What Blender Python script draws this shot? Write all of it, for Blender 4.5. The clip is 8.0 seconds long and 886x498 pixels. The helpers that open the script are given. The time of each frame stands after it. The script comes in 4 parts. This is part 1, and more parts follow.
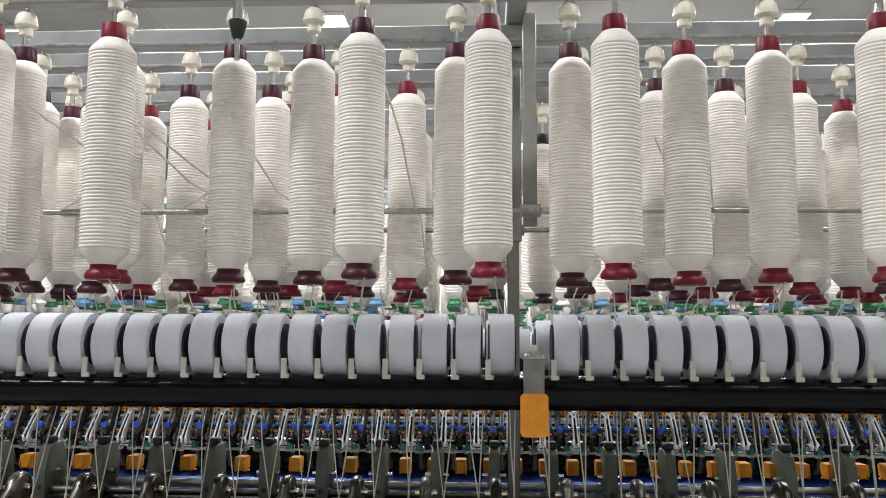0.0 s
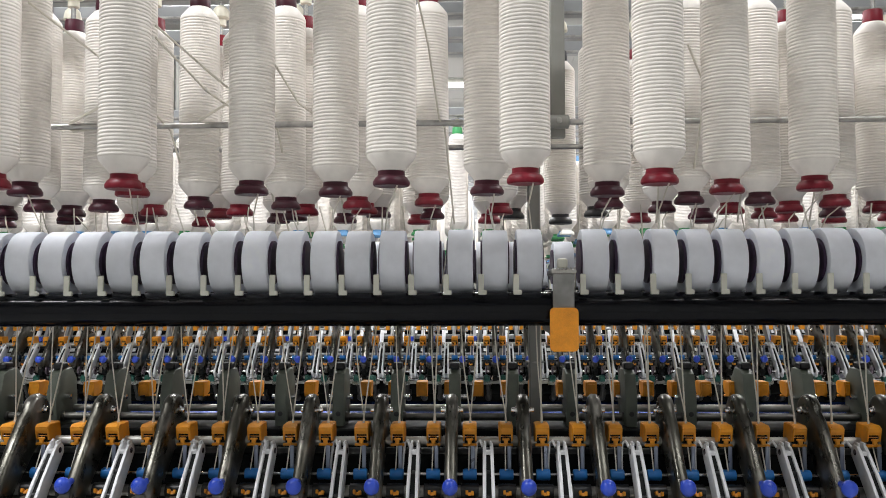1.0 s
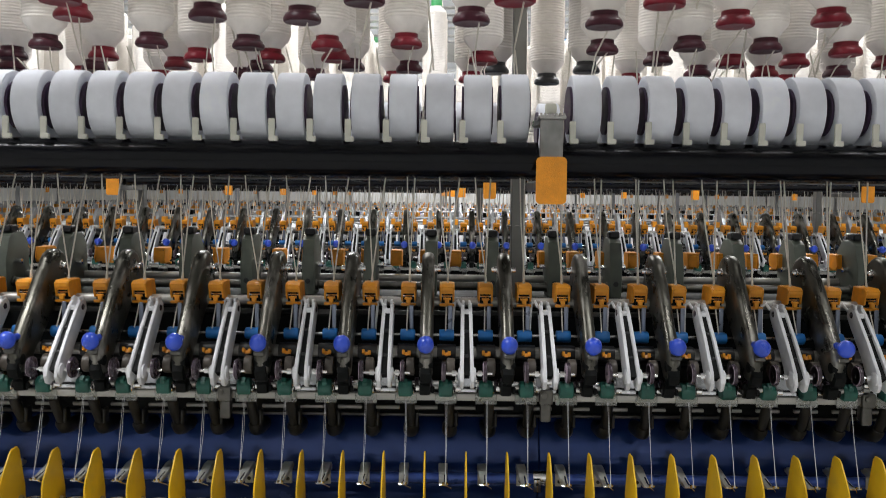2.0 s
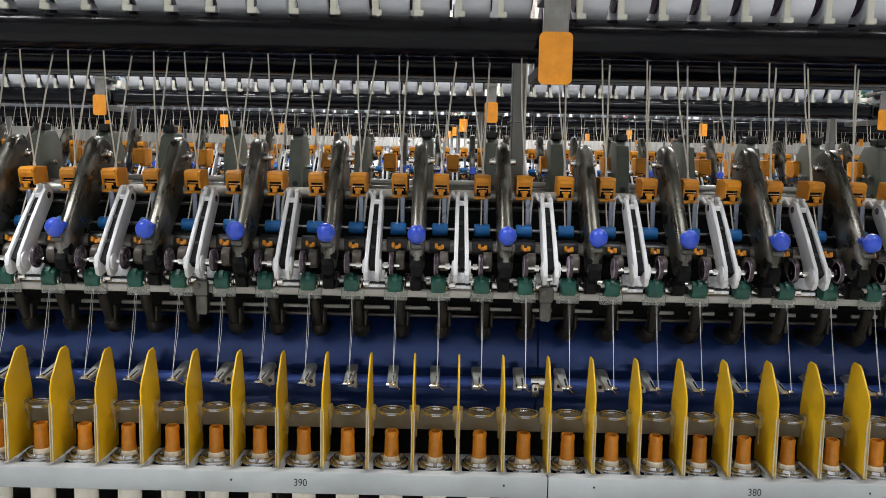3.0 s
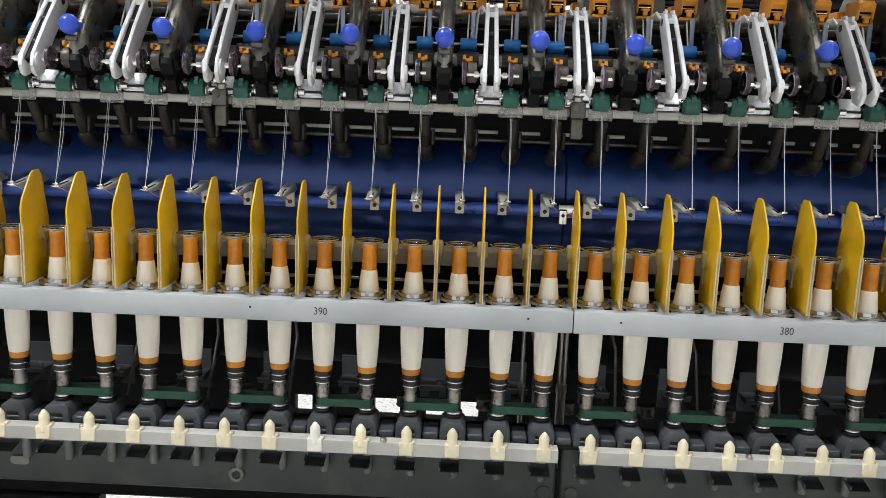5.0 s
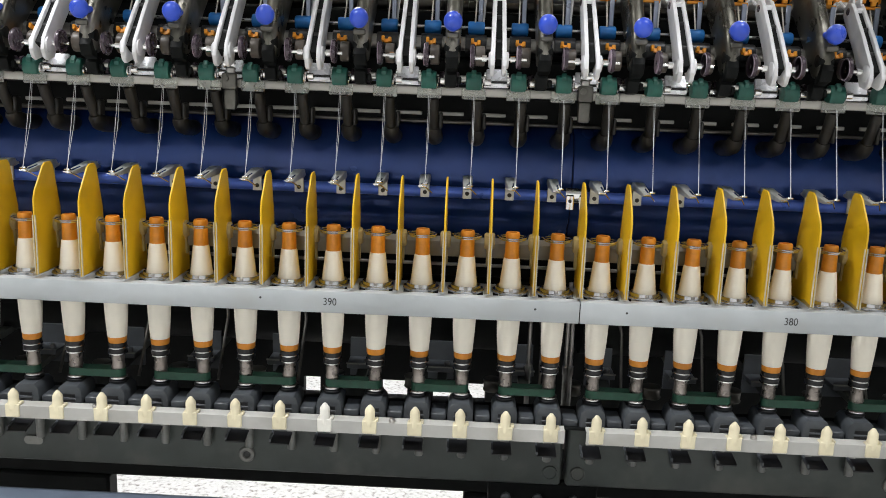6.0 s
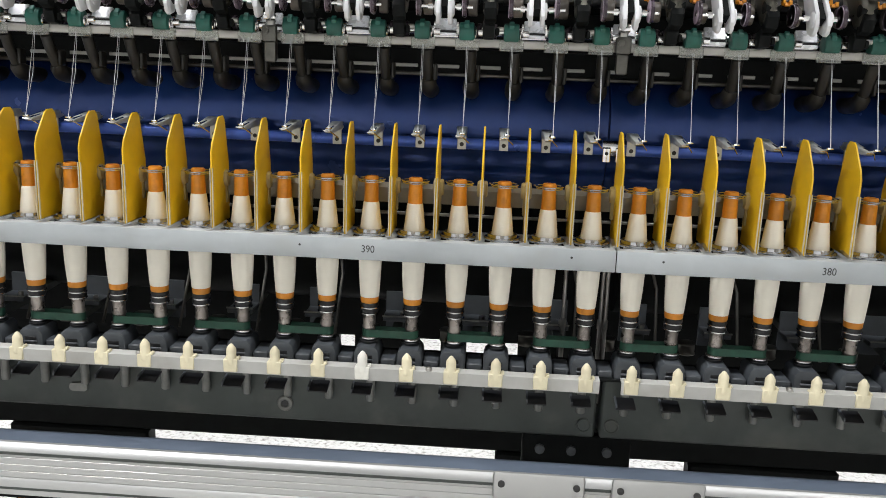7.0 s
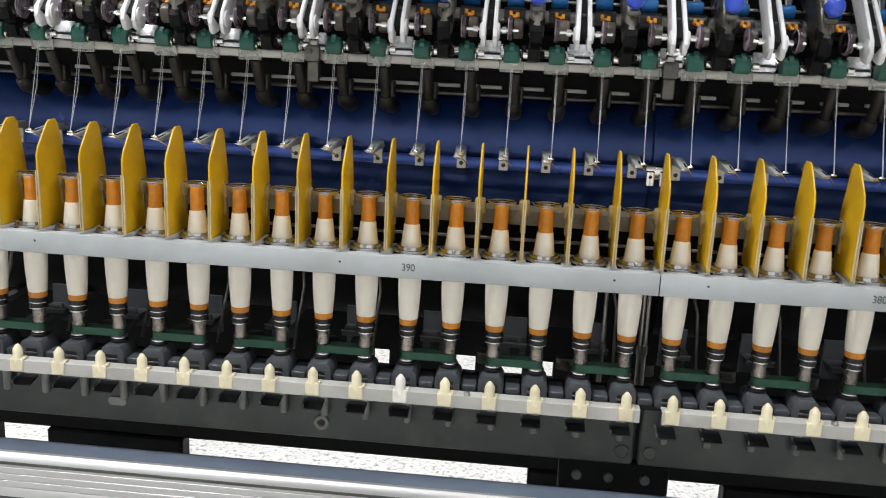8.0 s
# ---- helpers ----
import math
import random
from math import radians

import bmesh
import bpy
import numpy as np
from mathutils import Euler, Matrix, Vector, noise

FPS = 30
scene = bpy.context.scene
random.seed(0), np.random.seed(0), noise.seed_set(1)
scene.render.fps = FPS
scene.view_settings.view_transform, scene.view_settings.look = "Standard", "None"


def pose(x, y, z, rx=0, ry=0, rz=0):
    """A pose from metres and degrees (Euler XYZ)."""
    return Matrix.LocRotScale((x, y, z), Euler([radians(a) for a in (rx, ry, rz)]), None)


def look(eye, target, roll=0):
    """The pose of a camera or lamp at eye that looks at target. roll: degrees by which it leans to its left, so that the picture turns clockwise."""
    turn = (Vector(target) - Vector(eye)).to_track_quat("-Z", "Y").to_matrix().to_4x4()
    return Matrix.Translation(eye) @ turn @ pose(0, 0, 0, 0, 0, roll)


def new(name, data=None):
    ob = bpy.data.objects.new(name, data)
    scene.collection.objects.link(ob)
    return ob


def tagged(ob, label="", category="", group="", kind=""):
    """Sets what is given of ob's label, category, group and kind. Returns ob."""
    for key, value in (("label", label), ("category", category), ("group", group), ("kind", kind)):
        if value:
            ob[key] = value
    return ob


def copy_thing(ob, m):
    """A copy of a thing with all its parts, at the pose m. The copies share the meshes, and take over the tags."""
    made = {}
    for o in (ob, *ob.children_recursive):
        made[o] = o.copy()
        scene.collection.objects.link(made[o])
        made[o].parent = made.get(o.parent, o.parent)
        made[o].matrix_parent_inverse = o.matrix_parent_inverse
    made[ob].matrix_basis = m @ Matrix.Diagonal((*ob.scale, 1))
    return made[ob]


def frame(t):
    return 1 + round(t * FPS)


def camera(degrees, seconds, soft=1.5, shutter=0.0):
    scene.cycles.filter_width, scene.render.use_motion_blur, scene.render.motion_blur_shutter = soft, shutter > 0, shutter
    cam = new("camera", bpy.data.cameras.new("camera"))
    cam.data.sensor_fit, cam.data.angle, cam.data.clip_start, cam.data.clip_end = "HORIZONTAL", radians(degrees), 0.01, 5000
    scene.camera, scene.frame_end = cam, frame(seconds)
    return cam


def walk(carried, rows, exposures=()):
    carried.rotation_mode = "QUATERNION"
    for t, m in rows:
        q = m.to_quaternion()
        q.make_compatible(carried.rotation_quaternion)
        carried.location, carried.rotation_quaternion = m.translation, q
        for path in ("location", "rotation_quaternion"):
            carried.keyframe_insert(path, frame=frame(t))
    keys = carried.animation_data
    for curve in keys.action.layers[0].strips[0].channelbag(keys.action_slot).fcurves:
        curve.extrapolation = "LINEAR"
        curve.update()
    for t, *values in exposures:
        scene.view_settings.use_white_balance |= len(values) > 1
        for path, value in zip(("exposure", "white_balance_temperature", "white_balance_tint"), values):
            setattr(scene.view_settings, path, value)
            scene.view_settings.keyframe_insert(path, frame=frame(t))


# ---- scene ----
cam = camera(54.6, 8.0, soft=0.85, shutter=0.2)
PATH = [
    (0, (0.303, -1.591, 1.73), (0.194, 0.395, 1.941), 0.3),
    (0.5, (0.254, -1.559, 1.709), (0.163, 0.432, 1.878), 0.1),
    (0.9, (0.215, -1.551, 1.68), (0.15, 0.445, 1.778), -0.1),
    (1, (0.215, -1.548, 1.674), (0.149, 0.45, 1.757), -0.2),
    (1.5, (0.195, -1.513, 1.617), (0.168, 0.487, 1.619), -0.4),
    (1.9, (0.196, -1.444, 1.566), (0.198, 0.555, 1.477), 0.3),
    (2, (0.208, -1.424, 1.563), (0.2, 0.572, 1.438), 0.6),
    (2.2, (0.217, -1.391, 1.534), (0.213, 0.603, 1.367), 0.9),
    (3.5, (0.227, -1.311, 1.408), (0.199, 0.668, 1.123), 1.5),
    (4, (0.222, -1.307, 1.334), (0.169, 0.661, 0.983), 1.8),
    (4.5, (0.22, -1.297, 1.246), (0.167, 0.669, 0.887), 2.0),
    (5.8, (0.204, -1.32, 1.232), (0.169, 0.643, 0.851), 2.2),
    (6, (0.207, -1.316, 1.236), (0.155, 0.643, 0.838), 2.1),
    (6.5, (0.197, -1.326, 1.221), (0.116, 0.627, 0.798), 2.0),
    (7, (0.193, -1.339, 1.186), (0.082, 0.61, 0.751), 2.1),
    (7.5, (0.194, -1.34, 1.178), (0.075, 0.608, 0.74), 2.1),
    (7.6, (0.194, -1.34, 1.178), (0.075, 0.608, 0.74), 2.1),
    (7.7, (0.192, -1.339, 1.182), (0.069, 0.609, 0.743), 2.15),
    (7.8, (0.186, -1.335, 1.192), (0.052, 0.611, 0.751), 2.27),
    (7.9, (0.176, -1.328, 1.21), (0.024, 0.616, 0.765), 2.49),
    (8, (0.166, -1.322, 1.227), (-0.003, 0.62, 0.778), 2.7),
]
walk(cam, [(t, look(eye, target, roll)) for t, eye, target, roll in PATH],
     exposures=[(0.0, -0.84), (1.0, -0.78), (2.0, -0.70), (3.5, -0.16), (4.0, -0.10), (5.5, -0.08), (8.0, -0.08)])


# ---- light: rows of fluorescent ceiling fixtures, closed hall ----
CEIL = 4.2
HALL = (-9.0, 9.5, -4.0, 16.0)
world = bpy.data.worlds.new("world")
world.use_nodes = True
world.node_tree.nodes["Background"].inputs[0].default_value = (0.8, 0.85, 0.9, 1)
world.node_tree.nodes["Background"].inputs[1].default_value = 0.05
scene.world = world

LAMPS = [(-1.8, -0.95, 150), (1.7, -0.95, 60), (-0.9, 1.35, 170), (2.2, 1.35, 150), (-0.9, 3.6, 160), (2.6, 3.6, 160), (0.5, 5.6, 320), (0.5, 9.0, 560), (0.5, 12.5, 500)]


def lamp(x, y, watts):
    data = bpy.data.lights.new("tube_light", "AREA")
    data.shape, data.size, data.size_y, data.energy = "RECTANGLE", 1.5, 0.16, watts
    data.color = (0.985, 0.985, 0.998)
    ob = new("tube_light", data)
    ob.matrix_basis = pose(x, y, CEIL - 0.13)


for x, y, watts in LAMPS:
    lamp(x, y, watts)


# ---- materials ----
def mk(name, base, rough=0.5, metal=0.0, var=0.12, scale=40.0, bump=0.0, bscale=400.0, big=0.1, rnd=0.0, dirt=None, coat=0.0, trans=0.0, spec=0.5, stretch=(1, 1, 1)):
    m = bpy.data.materials.new(name)
    m.use_nodes = True
    n, l = m.node_tree.nodes, m.node_tree.links
    b = n["Principled BSDF"]
    co, info, add = n.new("ShaderNodeTexCoord"), n.new("ShaderNodeObjectInfo"), n.new("ShaderNodeVectorMath")
    mul = n.new("ShaderNodeVectorMath")
    mul.operation, mul.inputs[1].default_value = "MULTIPLY", stretch
    add.operation = "ADD"
    sc = n.new("ShaderNodeMath")
    sc.operation, sc.inputs[1].default_value = "MULTIPLY", 7.0
    l.new(info.outputs["Random"], sc.inputs[0])
    l.new(co.outputs["Object"], mul.inputs[0])
    l.new(mul.outputs[0], add.inputs[0])
    l.new(sc.outputs[0], add.inputs[1])

    def noise_at(s, detail):
        t = n.new("ShaderNodeTexNoise")
        t.inputs["Scale"].default_value, t.inputs["Detail"].default_value = s, detail
        l.new(add.outputs[0], t.inputs["Vector"])
        return t.outputs["Fac"]

    def ranged(sock, a, bb, lo=0.3, hi=0.7):
        r = n.new("ShaderNodeMapRange")
        r.inputs[1].default_value, r.inputs[2].default_value, r.inputs[3].default_value, r.inputs[4].default_value = lo, hi, a, bb
        l.new(sock, r.inputs[0])
        return r.outputs[0]

    fine, wide = noise_at(scale, 4), noise_at(scale * 0.17, 2)
    k1, k2 = ranged(fine, 1 - var, 1 + var), ranged(wide, 1 - big, 1 + big)
    k = n.new("ShaderNodeMath")
    k.operation = "MULTIPLY"
    l.new(k1, k.inputs[0]), l.new(k2, k.inputs[1])
    last = k.outputs[0]
    if rnd:
        k3 = n.new("ShaderNodeMath")
        k3.operation = "MULTIPLY"
        l.new(ranged(info.outputs["Random"], 1 - rnd, 1 + rnd, 0, 1), k3.inputs[0]), l.new(last, k3.inputs[1])
        last = k3.outputs[0]
    col = n.new("ShaderNodeVectorMath")
    col.operation, col.inputs[0].default_value = "SCALE", base
    l.new(last, col.inputs["Scale"])
    out = col.outputs[0]
    if dirt:
        mix = n.new("ShaderNodeMix")
        mix.data_type = "RGBA"
        l.new(ranged(noise_at(scale * 0.5, 6), 0, dirt[1], 0.52, 0.72), mix.inputs["Factor"])
        l.new(out, mix.inputs["A"])
        mix.inputs["B"].default_value = (*dirt[0], 1)
        out = mix.outputs["Result"]
    l.new(out, b.inputs["Base Color"])
    l.new(ranged(fine, max(0.03, rough - 0.08), min(1, rough + 0.1)), b.inputs["Roughness"])
    b.inputs["Metallic"].default_value = metal
    b.inputs["Coat Weight"].default_value = coat
    b.inputs["Transmission Weight"].default_value = trans
    b.inputs["Specular IOR Level"].default_value = spec
    if bump:
        bp = n.new("ShaderNodeBump")
        bp.inputs["Strength"].default_value, bp.inputs["Distance"].default_value = bump, 0.002
        l.new(noise_at(bscale, 3), bp.inputs["Height"])
        l.new(bp.outputs[0], b.inputs["Normal"])
    return m


def glow(name, colour, strength):
    m = bpy.data.materials.new(name)
    m.use_nodes = True
    b = m.node_tree.nodes["Principled BSDF"]
    b.inputs["Emission Color"].default_value, b.inputs["Emission Strength"].default_value = (*colour, 1), strength
    return m


M_ROV = mk("roving", (0.87, 0.83, 0.78), 0.9, var=0.04, scale=60, bump=0.25, bscale=900, big=0.04, rnd=0.05, spec=0.1)
M_YARN = mk("cop_yarn", (0.87, 0.83, 0.73), 0.85, var=0.025, scale=60, bump=0.15, bscale=900, big=0.02, rnd=0.03, spec=0.15)
M_TUBE = mk("orange_paper_tube", (0.60, 0.225, 0.018), 0.45, var=0.12, scale=90, rnd=0.12)
M_SPOOL = mk("elastic_package", (0.82, 0.85, 0.92), 0.75, var=0.03, scale=60, bump=0.15, bscale=700, big=0.05, rnd=0.09, spec=0.2)
M_CORE = mk("purple_core", (0.05, 0.025, 0.06), 0.5, var=0.5, scale=60)
M_RED = mk("red_flange", (0.17, 0.007, 0.018), 0.42, var=0.25, scale=50, rnd=0.12, spec=0.3, dirt=((0.10, 0.02, 0.02), 0.5))
M_MAROON = mk("maroon_flange", (0.055, 0.008, 0.018), 0.42, var=0.25, scale=50, rnd=0.2, spec=0.3, dirt=((0.03, 0.01, 0.012), 0.5))
M_BLACKF = mk("black_flange", (0.02, 0.02, 0.022), 0.4)
M_GREENF = mk("green_flange", (0.03, 0.22, 0.07), 0.4, rnd=0.2)
M_BLUEF = mk("blue_flange", (0.12, 0.30, 0.55), 0.4, rnd=0.2)
M_WHITEF = mk("white_flange", (0.75, 0.74, 0.68), 0.4)
M_CREAM = mk("cream_plastic", (0.72, 0.66, 0.47), 0.45, var=0.06, scale=60, rnd=0.06, dirt=((0.35, 0.3, 0.2), 0.3))
M_BELL = mk("bell_plastic", (0.70, 0.67, 0.56), 0.45, var=0.06, scale=60, rnd=0.08)
M_HOOK = mk("ivory_plastic", (0.62, 0.62, 0.54), 0.5, var=0.05, rnd=0.08)
M_STEEL = mk("steel", (0.42, 0.41, 0.39), 0.36, 1.0, var=0.15, scale=80, dirt=((0.06, 0.055, 0.045), 0.6))
M_CHROME = mk("chrome", (0.86, 0.86, 0.86), 0.16, 1.0, var=0.05)
M_RODS = mk("oiled_steel", (0.25, 0.245, 0.23), 0.42, 0.9, var=0.25, scale=60, dirt=((0.03, 0.028, 0.022), 0.7))
M_RAILF = mk("cloudy_rail", (0.46, 0.45, 0.415), 0.38, 0.35, var=0.14, scale=35, dirt=((0.15, 0.14, 0.11), 0.5), stretch=(0.25, 1, 1))
M_PALE = mk("pale_worn_rod", (0.46, 0.455, 0.43), 0.4, 0.5, var=0.15, scale=60, dirt=((0.12, 0.11, 0.09), 0.5))
M_WORN = mk("dull_rod", (0.13, 0.127, 0.115), 0.42, 0.9, var=0.25, scale=60, dirt=((0.03, 0.028, 0.022), 0.7))
M_GREY = mk("grey_paint", (0.40, 0.43, 0.445), 0.42, var=0.04, scale=40, bump=0.05, rnd=0.0, dirt=((0.3, 0.29, 0.26), 0.25))
M_BAR = mk("brake_bar_paint", (0.43, 0.43, 0.41), 0.5, var=0.08, scale=30, big=0.1, dirt=((0.18, 0.16, 0.12), 0.45))
M_RAILG = mk("creel_grey", (0.30, 0.31, 0.315), 0.4, 0.5, var=0.08, scale=20)
M_POST = mk("post_grey", (0.26, 0.26, 0.24), 0.5, 0.3, var=0.1, scale=25, dirt=((0.15, 0.13, 0.1), 0.4))
M_ARM = mk("dark_arm", (0.085, 0.082, 0.068), 0.3, 0.75, var=0.35, scale=70, dirt=((0.50, 0.48, 0.44), 0.65), stretch=(1, 0.35, 0.35))
M_GREENP = mk("green_grey_paint", (0.10, 0.115, 0.09), 0.5, 0.0, var=0.15, scale=40)
M_BLACK = mk("black_rubber", (0.006, 0.0065, 0.008), 0.38, var=0.2, scale=40)
M_PIPE = mk("worn_rubber", (0.011, 0.0105, 0.009), 0.45, var=0.3, scale=60, dirt=((0.04, 0.037, 0.03), 0.35))
M_ROLLER = mk("black_roller", (0.0025, 0.003, 0.005), 0.16, var=0.2, scale=30, spec=0.2)
# Near-black for dark parts and for shade inside and under the machine.
M_DARK = mk("dark_machine_and_shade", (0.007, 0.008, 0.008), 0.5, var=0.3, scale=25, spec=0.09)
M_DKGREY = mk("slate_plastic", (0.055, 0.062, 0.07), 0.42, var=0.15, scale=50, rnd=0.1)
M_WHORL = mk("worn_whorl", (0.30, 0.27, 0.25), 0.3, 0.85, var=0.3, scale=90, rnd=0.25, dirt=((0.05, 0.04, 0.035), 0.5))
M_STUB = mk("grey_stub", (0.20, 0.20, 0.185), 0.4, 0.4, var=0.2, scale=70)
M_BEAM = mk("spindle_beam_paint", (0.050, 0.059, 0.054), 0.5, var=0.2, scale=18, dirt=((0.16, 0.15, 0.13), 0.35))
M_WARM = mk("white_arm", (0.74, 0.75, 0.77), 0.42, 0.1, var=0.07, scale=60, dirt=((0.3, 0.29, 0.27), 0.3))
M_KNOB = mk("blue_knob", (0.03, 0.085, 0.62), 0.32, var=0.06, rnd=0.08, coat=0.3)
M_BLUEC = mk("blue_sleeve", (0.02, 0.19, 0.56), 0.45, var=0.1, rnd=0.12)
M_ORANGE = mk("orange_plastic", (0.76, 0.30, 0.012), 0.45, var=0.12, scale=70, rnd=0.14, dirt=((0.25, 0.08, 0.01), 0.3))
M_TAG = mk("orange_tag", (0.80, 0.30, 0.015), 0.5, var=0.06, scale=200, bump=0.3, bscale=500)
M_TEAL = mk("teal_plastic", (0.012, 0.10, 0.075), 0.4, var=0.2, scale=80, rnd=0.15)
M_CLEAR = mk("cloudy_clear_plastic", (0.88, 0.90, 0.86), 0.22, var=0.03, scale=40, trans=0.85)
M_RING = mk("ring_steel", (0.50, 0.51, 0.53), 0.12, 0.95, var=0.06)
M_STRIP = mk("blue_steel_strip", (0.22, 0.25, 0.32), 0.35, 0.6)
M_BRK = mk("worn_bracket_steel", (0.27, 0.27, 0.26), 0.38, 0.7, var=0.2, scale=45, dirt=((0.08, 0.07, 0.06), 0.6))
M_BLUE = mk("blue_duct_paint", (0.0125, 0.039, 0.165), 0.18, 0.4, var=0.15, scale=14, big=0.25, bump=0.35, bscale=26, dirt=((0.05, 0.08, 0.24), 0.35))
M_BLUET = mk("blue_lappet_tube", (0.07, 0.15, 0.60), 0.34, 0.25, var=0.1, scale=30)
M_YELLOW = mk("yellow_separator", (0.64, 0.39, 0.008), 0.42, var=0.1, scale=30, big=0.12, rnd=0.06, dirt=((0.33, 0.2, 0.02), 0.4))
M_EDGE = mk("pale_edge", (0.50, 0.46, 0.34), 0.5, var=0.2, scale=120, dirt=((0.25, 0.18, 0.06), 0.5))
M_LAPPET = mk("lappet_metal", (0.58, 0.60, 0.57), 0.38, 0.5, var=0.15, scale=90)
M_BELT = mk("green_belt", (0.012, 0.065, 0.04), 0.5, var=0.2, scale=80)
M_STRAND = mk("roving_strand", (0.70, 0.66, 0.58), 0.95, var=0.08, spec=0.1)
M_THREAD = mk("thread", (0.62, 0.64, 0.66), 0.8, spec=0.2)
M_ALU = mk("aluminium", (0.475, 0.48, 0.475), 0.42, 0.6, var=0.04, scale=25, dirt=((0.40, 0.40, 0.39), 0.12), stretch=(0.1, 1, 1))
M_ALUTOP = mk("blue_grey_cover", (0.15, 0.185, 0.245), 0.42, 0.25, var=0.1, scale=14)
M_INK = mk("ink", (0.03, 0.03, 0.03), 0.6)
M_FLOOR = mk("terrazzo", (0.66, 0.655, 0.64), 0.35, var=0.12, scale=150, big=0.05, dirt=((0.12, 0.10, 0.085), 0.9))
M_CEIL = mk("ceiling_panel", (0.50, 0.50, 0.485), 0.7, var=0.03, scale=6)
M_WALL = mk("wall_paint", (0.66, 0.66, 0.64), 0.7, var=0.05, scale=5)
M_LAMP = glow("tube_glow", (1.0, 0.98, 0.98), 9.0)


# ---- mesh helpers ----
def box(bm, x0, x1, y0, y1, z0, z1, bevel=0.0, seg=1):
    r = bmesh.ops.create_cube(bm, size=1.0, matrix=Matrix.Translation(((x0 + x1) / 2, (y0 + y1) / 2, (z0 + z1) / 2)) @ Matrix.Diagonal((x1 - x0, y1 - y0, z1 - z0, 1)))
    if bevel:
        edges = list({e for v in r["verts"] for e in v.link_edges})
        bmesh.ops.bevel(bm, geom=edges, offset=bevel, segments=seg, affect="EDGES", profile=0.5)
    return bm


def lathe(bm, prof, seg=24, at=(0, 0, 0), axis="z"):
    rings = []
    for r, h in prof:
        ring = []
        for i in range(seg):
            a = 2 * math.pi * i / seg
            c, s = r * math.cos(a), r * math.sin(a)
            p = (c, s, h) if axis == "z" else ((h, c, s) if axis == "x" else (c, h, s))
            ring.append(bm.verts.new((p[0] + at[0], p[1] + at[1], p[2] + at[2])))
        rings.append(ring)
    flip = axis == "y"
    for a, b in zip(rings, rings[1:]):
        for i in range(seg):
            q = (a[i], a[(i + 1) % seg], b[(i + 1) % seg], b[i])
            bm.faces.new(q[::-1] if flip else q)
    for ring, rev in ((rings[0], True), (rings[-1], False)):
        if (ring[0].co - ring[seg // 2].co).length > 1e-5:
            bm.faces.new(ring[::-1] if rev != flip else ring)
    return bm


def tube(bm, pts, r, seg=8):
    pts = [Vector(p) for p in pts]
    rings = []
    for i, p in enumerate(pts):
        d = (pts[min(i + 1, len(pts) - 1)] - pts[max(i - 1, 0)]).normalized()
        u = d.orthogonal().normalized() if i == 0 else (u - d * u.dot(d)).normalized()
        v = d.cross(u)
        rr = r[i] if isinstance(r, (list, tuple)) else r
        rings.append([bm.verts.new(p + rr * (math.cos(2 * math.pi * k / seg) * u + math.sin(2 * math.pi * k / seg) * v)) for k in range(seg)])
    for a, b in zip(rings, rings[1:]):
        for k in range(seg):
            bm.faces.new((a[k], a[(k + 1) % seg], b[(k + 1) % seg], b[k]))
    bm.faces.new(rings[0][::-1]), bm.faces.new(rings[-1])
    return bm


def torus(bm, R, r, at, seg=28, sub=8, sy=1.0):
    rings = []
    for i in range(seg):
        a = 2 * math.pi * i / seg
        rings.append([bm.verts.new((at[0] + (R + r * math.cos(2 * math.pi * k / sub)) * math.cos(a), at[1] + sy * (R + r * math.cos(2 * math.pi * k / sub)) * math.sin(a), at[2] + r * math.sin(2 * math.pi * k / sub))) for k in range(sub)])
    for i in range(seg):
        a, b = rings[i], rings[(i + 1) % seg]
        for k in range(sub):
            bm.faces.new((a[k], b[k], b[(k + 1) % sub], a[(k + 1) % sub]))
    return bm


def slab(bm, yz, x0, x1, bevel=0.0, seg=2):
    """A side outline in y and z, given thickness along x."""
    a = [bm.verts.new((x0, y, z)) for y, z in yz]
    b = [bm.verts.new((x1, y, z)) for y, z in yz]
    f0, f1 = bm.faces.new(a), bm.faces.new(b[::-1])
    n = len(yz)
    for i in range(n):
        bm.faces.new((a[i], b[i], b[(i + 1) % n], a[(i + 1) % n]))
    bmesh.ops.recalc_face_normals(bm, faces=bm.faces[:])
    if bevel:
        bmesh.ops.bevel(bm, geom=list(f0.edges) + list(f1.edges), offset=bevel, segments=seg, affect="EDGES", profile=0.5)
    return bm


def B():
    return bmesh.new()


def mesh_of(name, bm, material, smooth=True):
    me = bpy.data.meshes.new(name)
    bm.to_mesh(me)
    bm.free()
    me.materials.append(material)
    if smooth:
        me.shade_smooth()
        me.set_sharp_from_angle(angle=radians(38))
    return me


def part(name, bm, material, parent=None, label="", at=None, smooth=True):
    me = bm if isinstance(bm, bpy.types.Mesh) else mesh_of(name, bm, material, smooth)
    ob = new(name, me)
    if parent:
        ob.parent = parent
    if at:
        ob.location = at
    if label:
        tagged(ob, label)
    return ob


def thing(name, label, category, group="", kind="", at=None):
    ob = new(name)
    ob.empty_display_size = 0.02
    if at:
        ob.matrix_basis = pose(*at)
    return tagged(ob, label, category, group, kind)


def spread(ob, places):
    """Copies of a thing at further places; the first place is its own."""
    ob.matrix_basis = places[0]
    return [ob] + [copy_thing(ob, m) for m in places[1:]]


# ---- plan: x along the machine, spindles at multiples of P, y into it ----
P = 0.07
JOINT = 0.385
SECTION = 22 * P
MID = 0.385
NEXT = 2.10
LIFT = 0.045


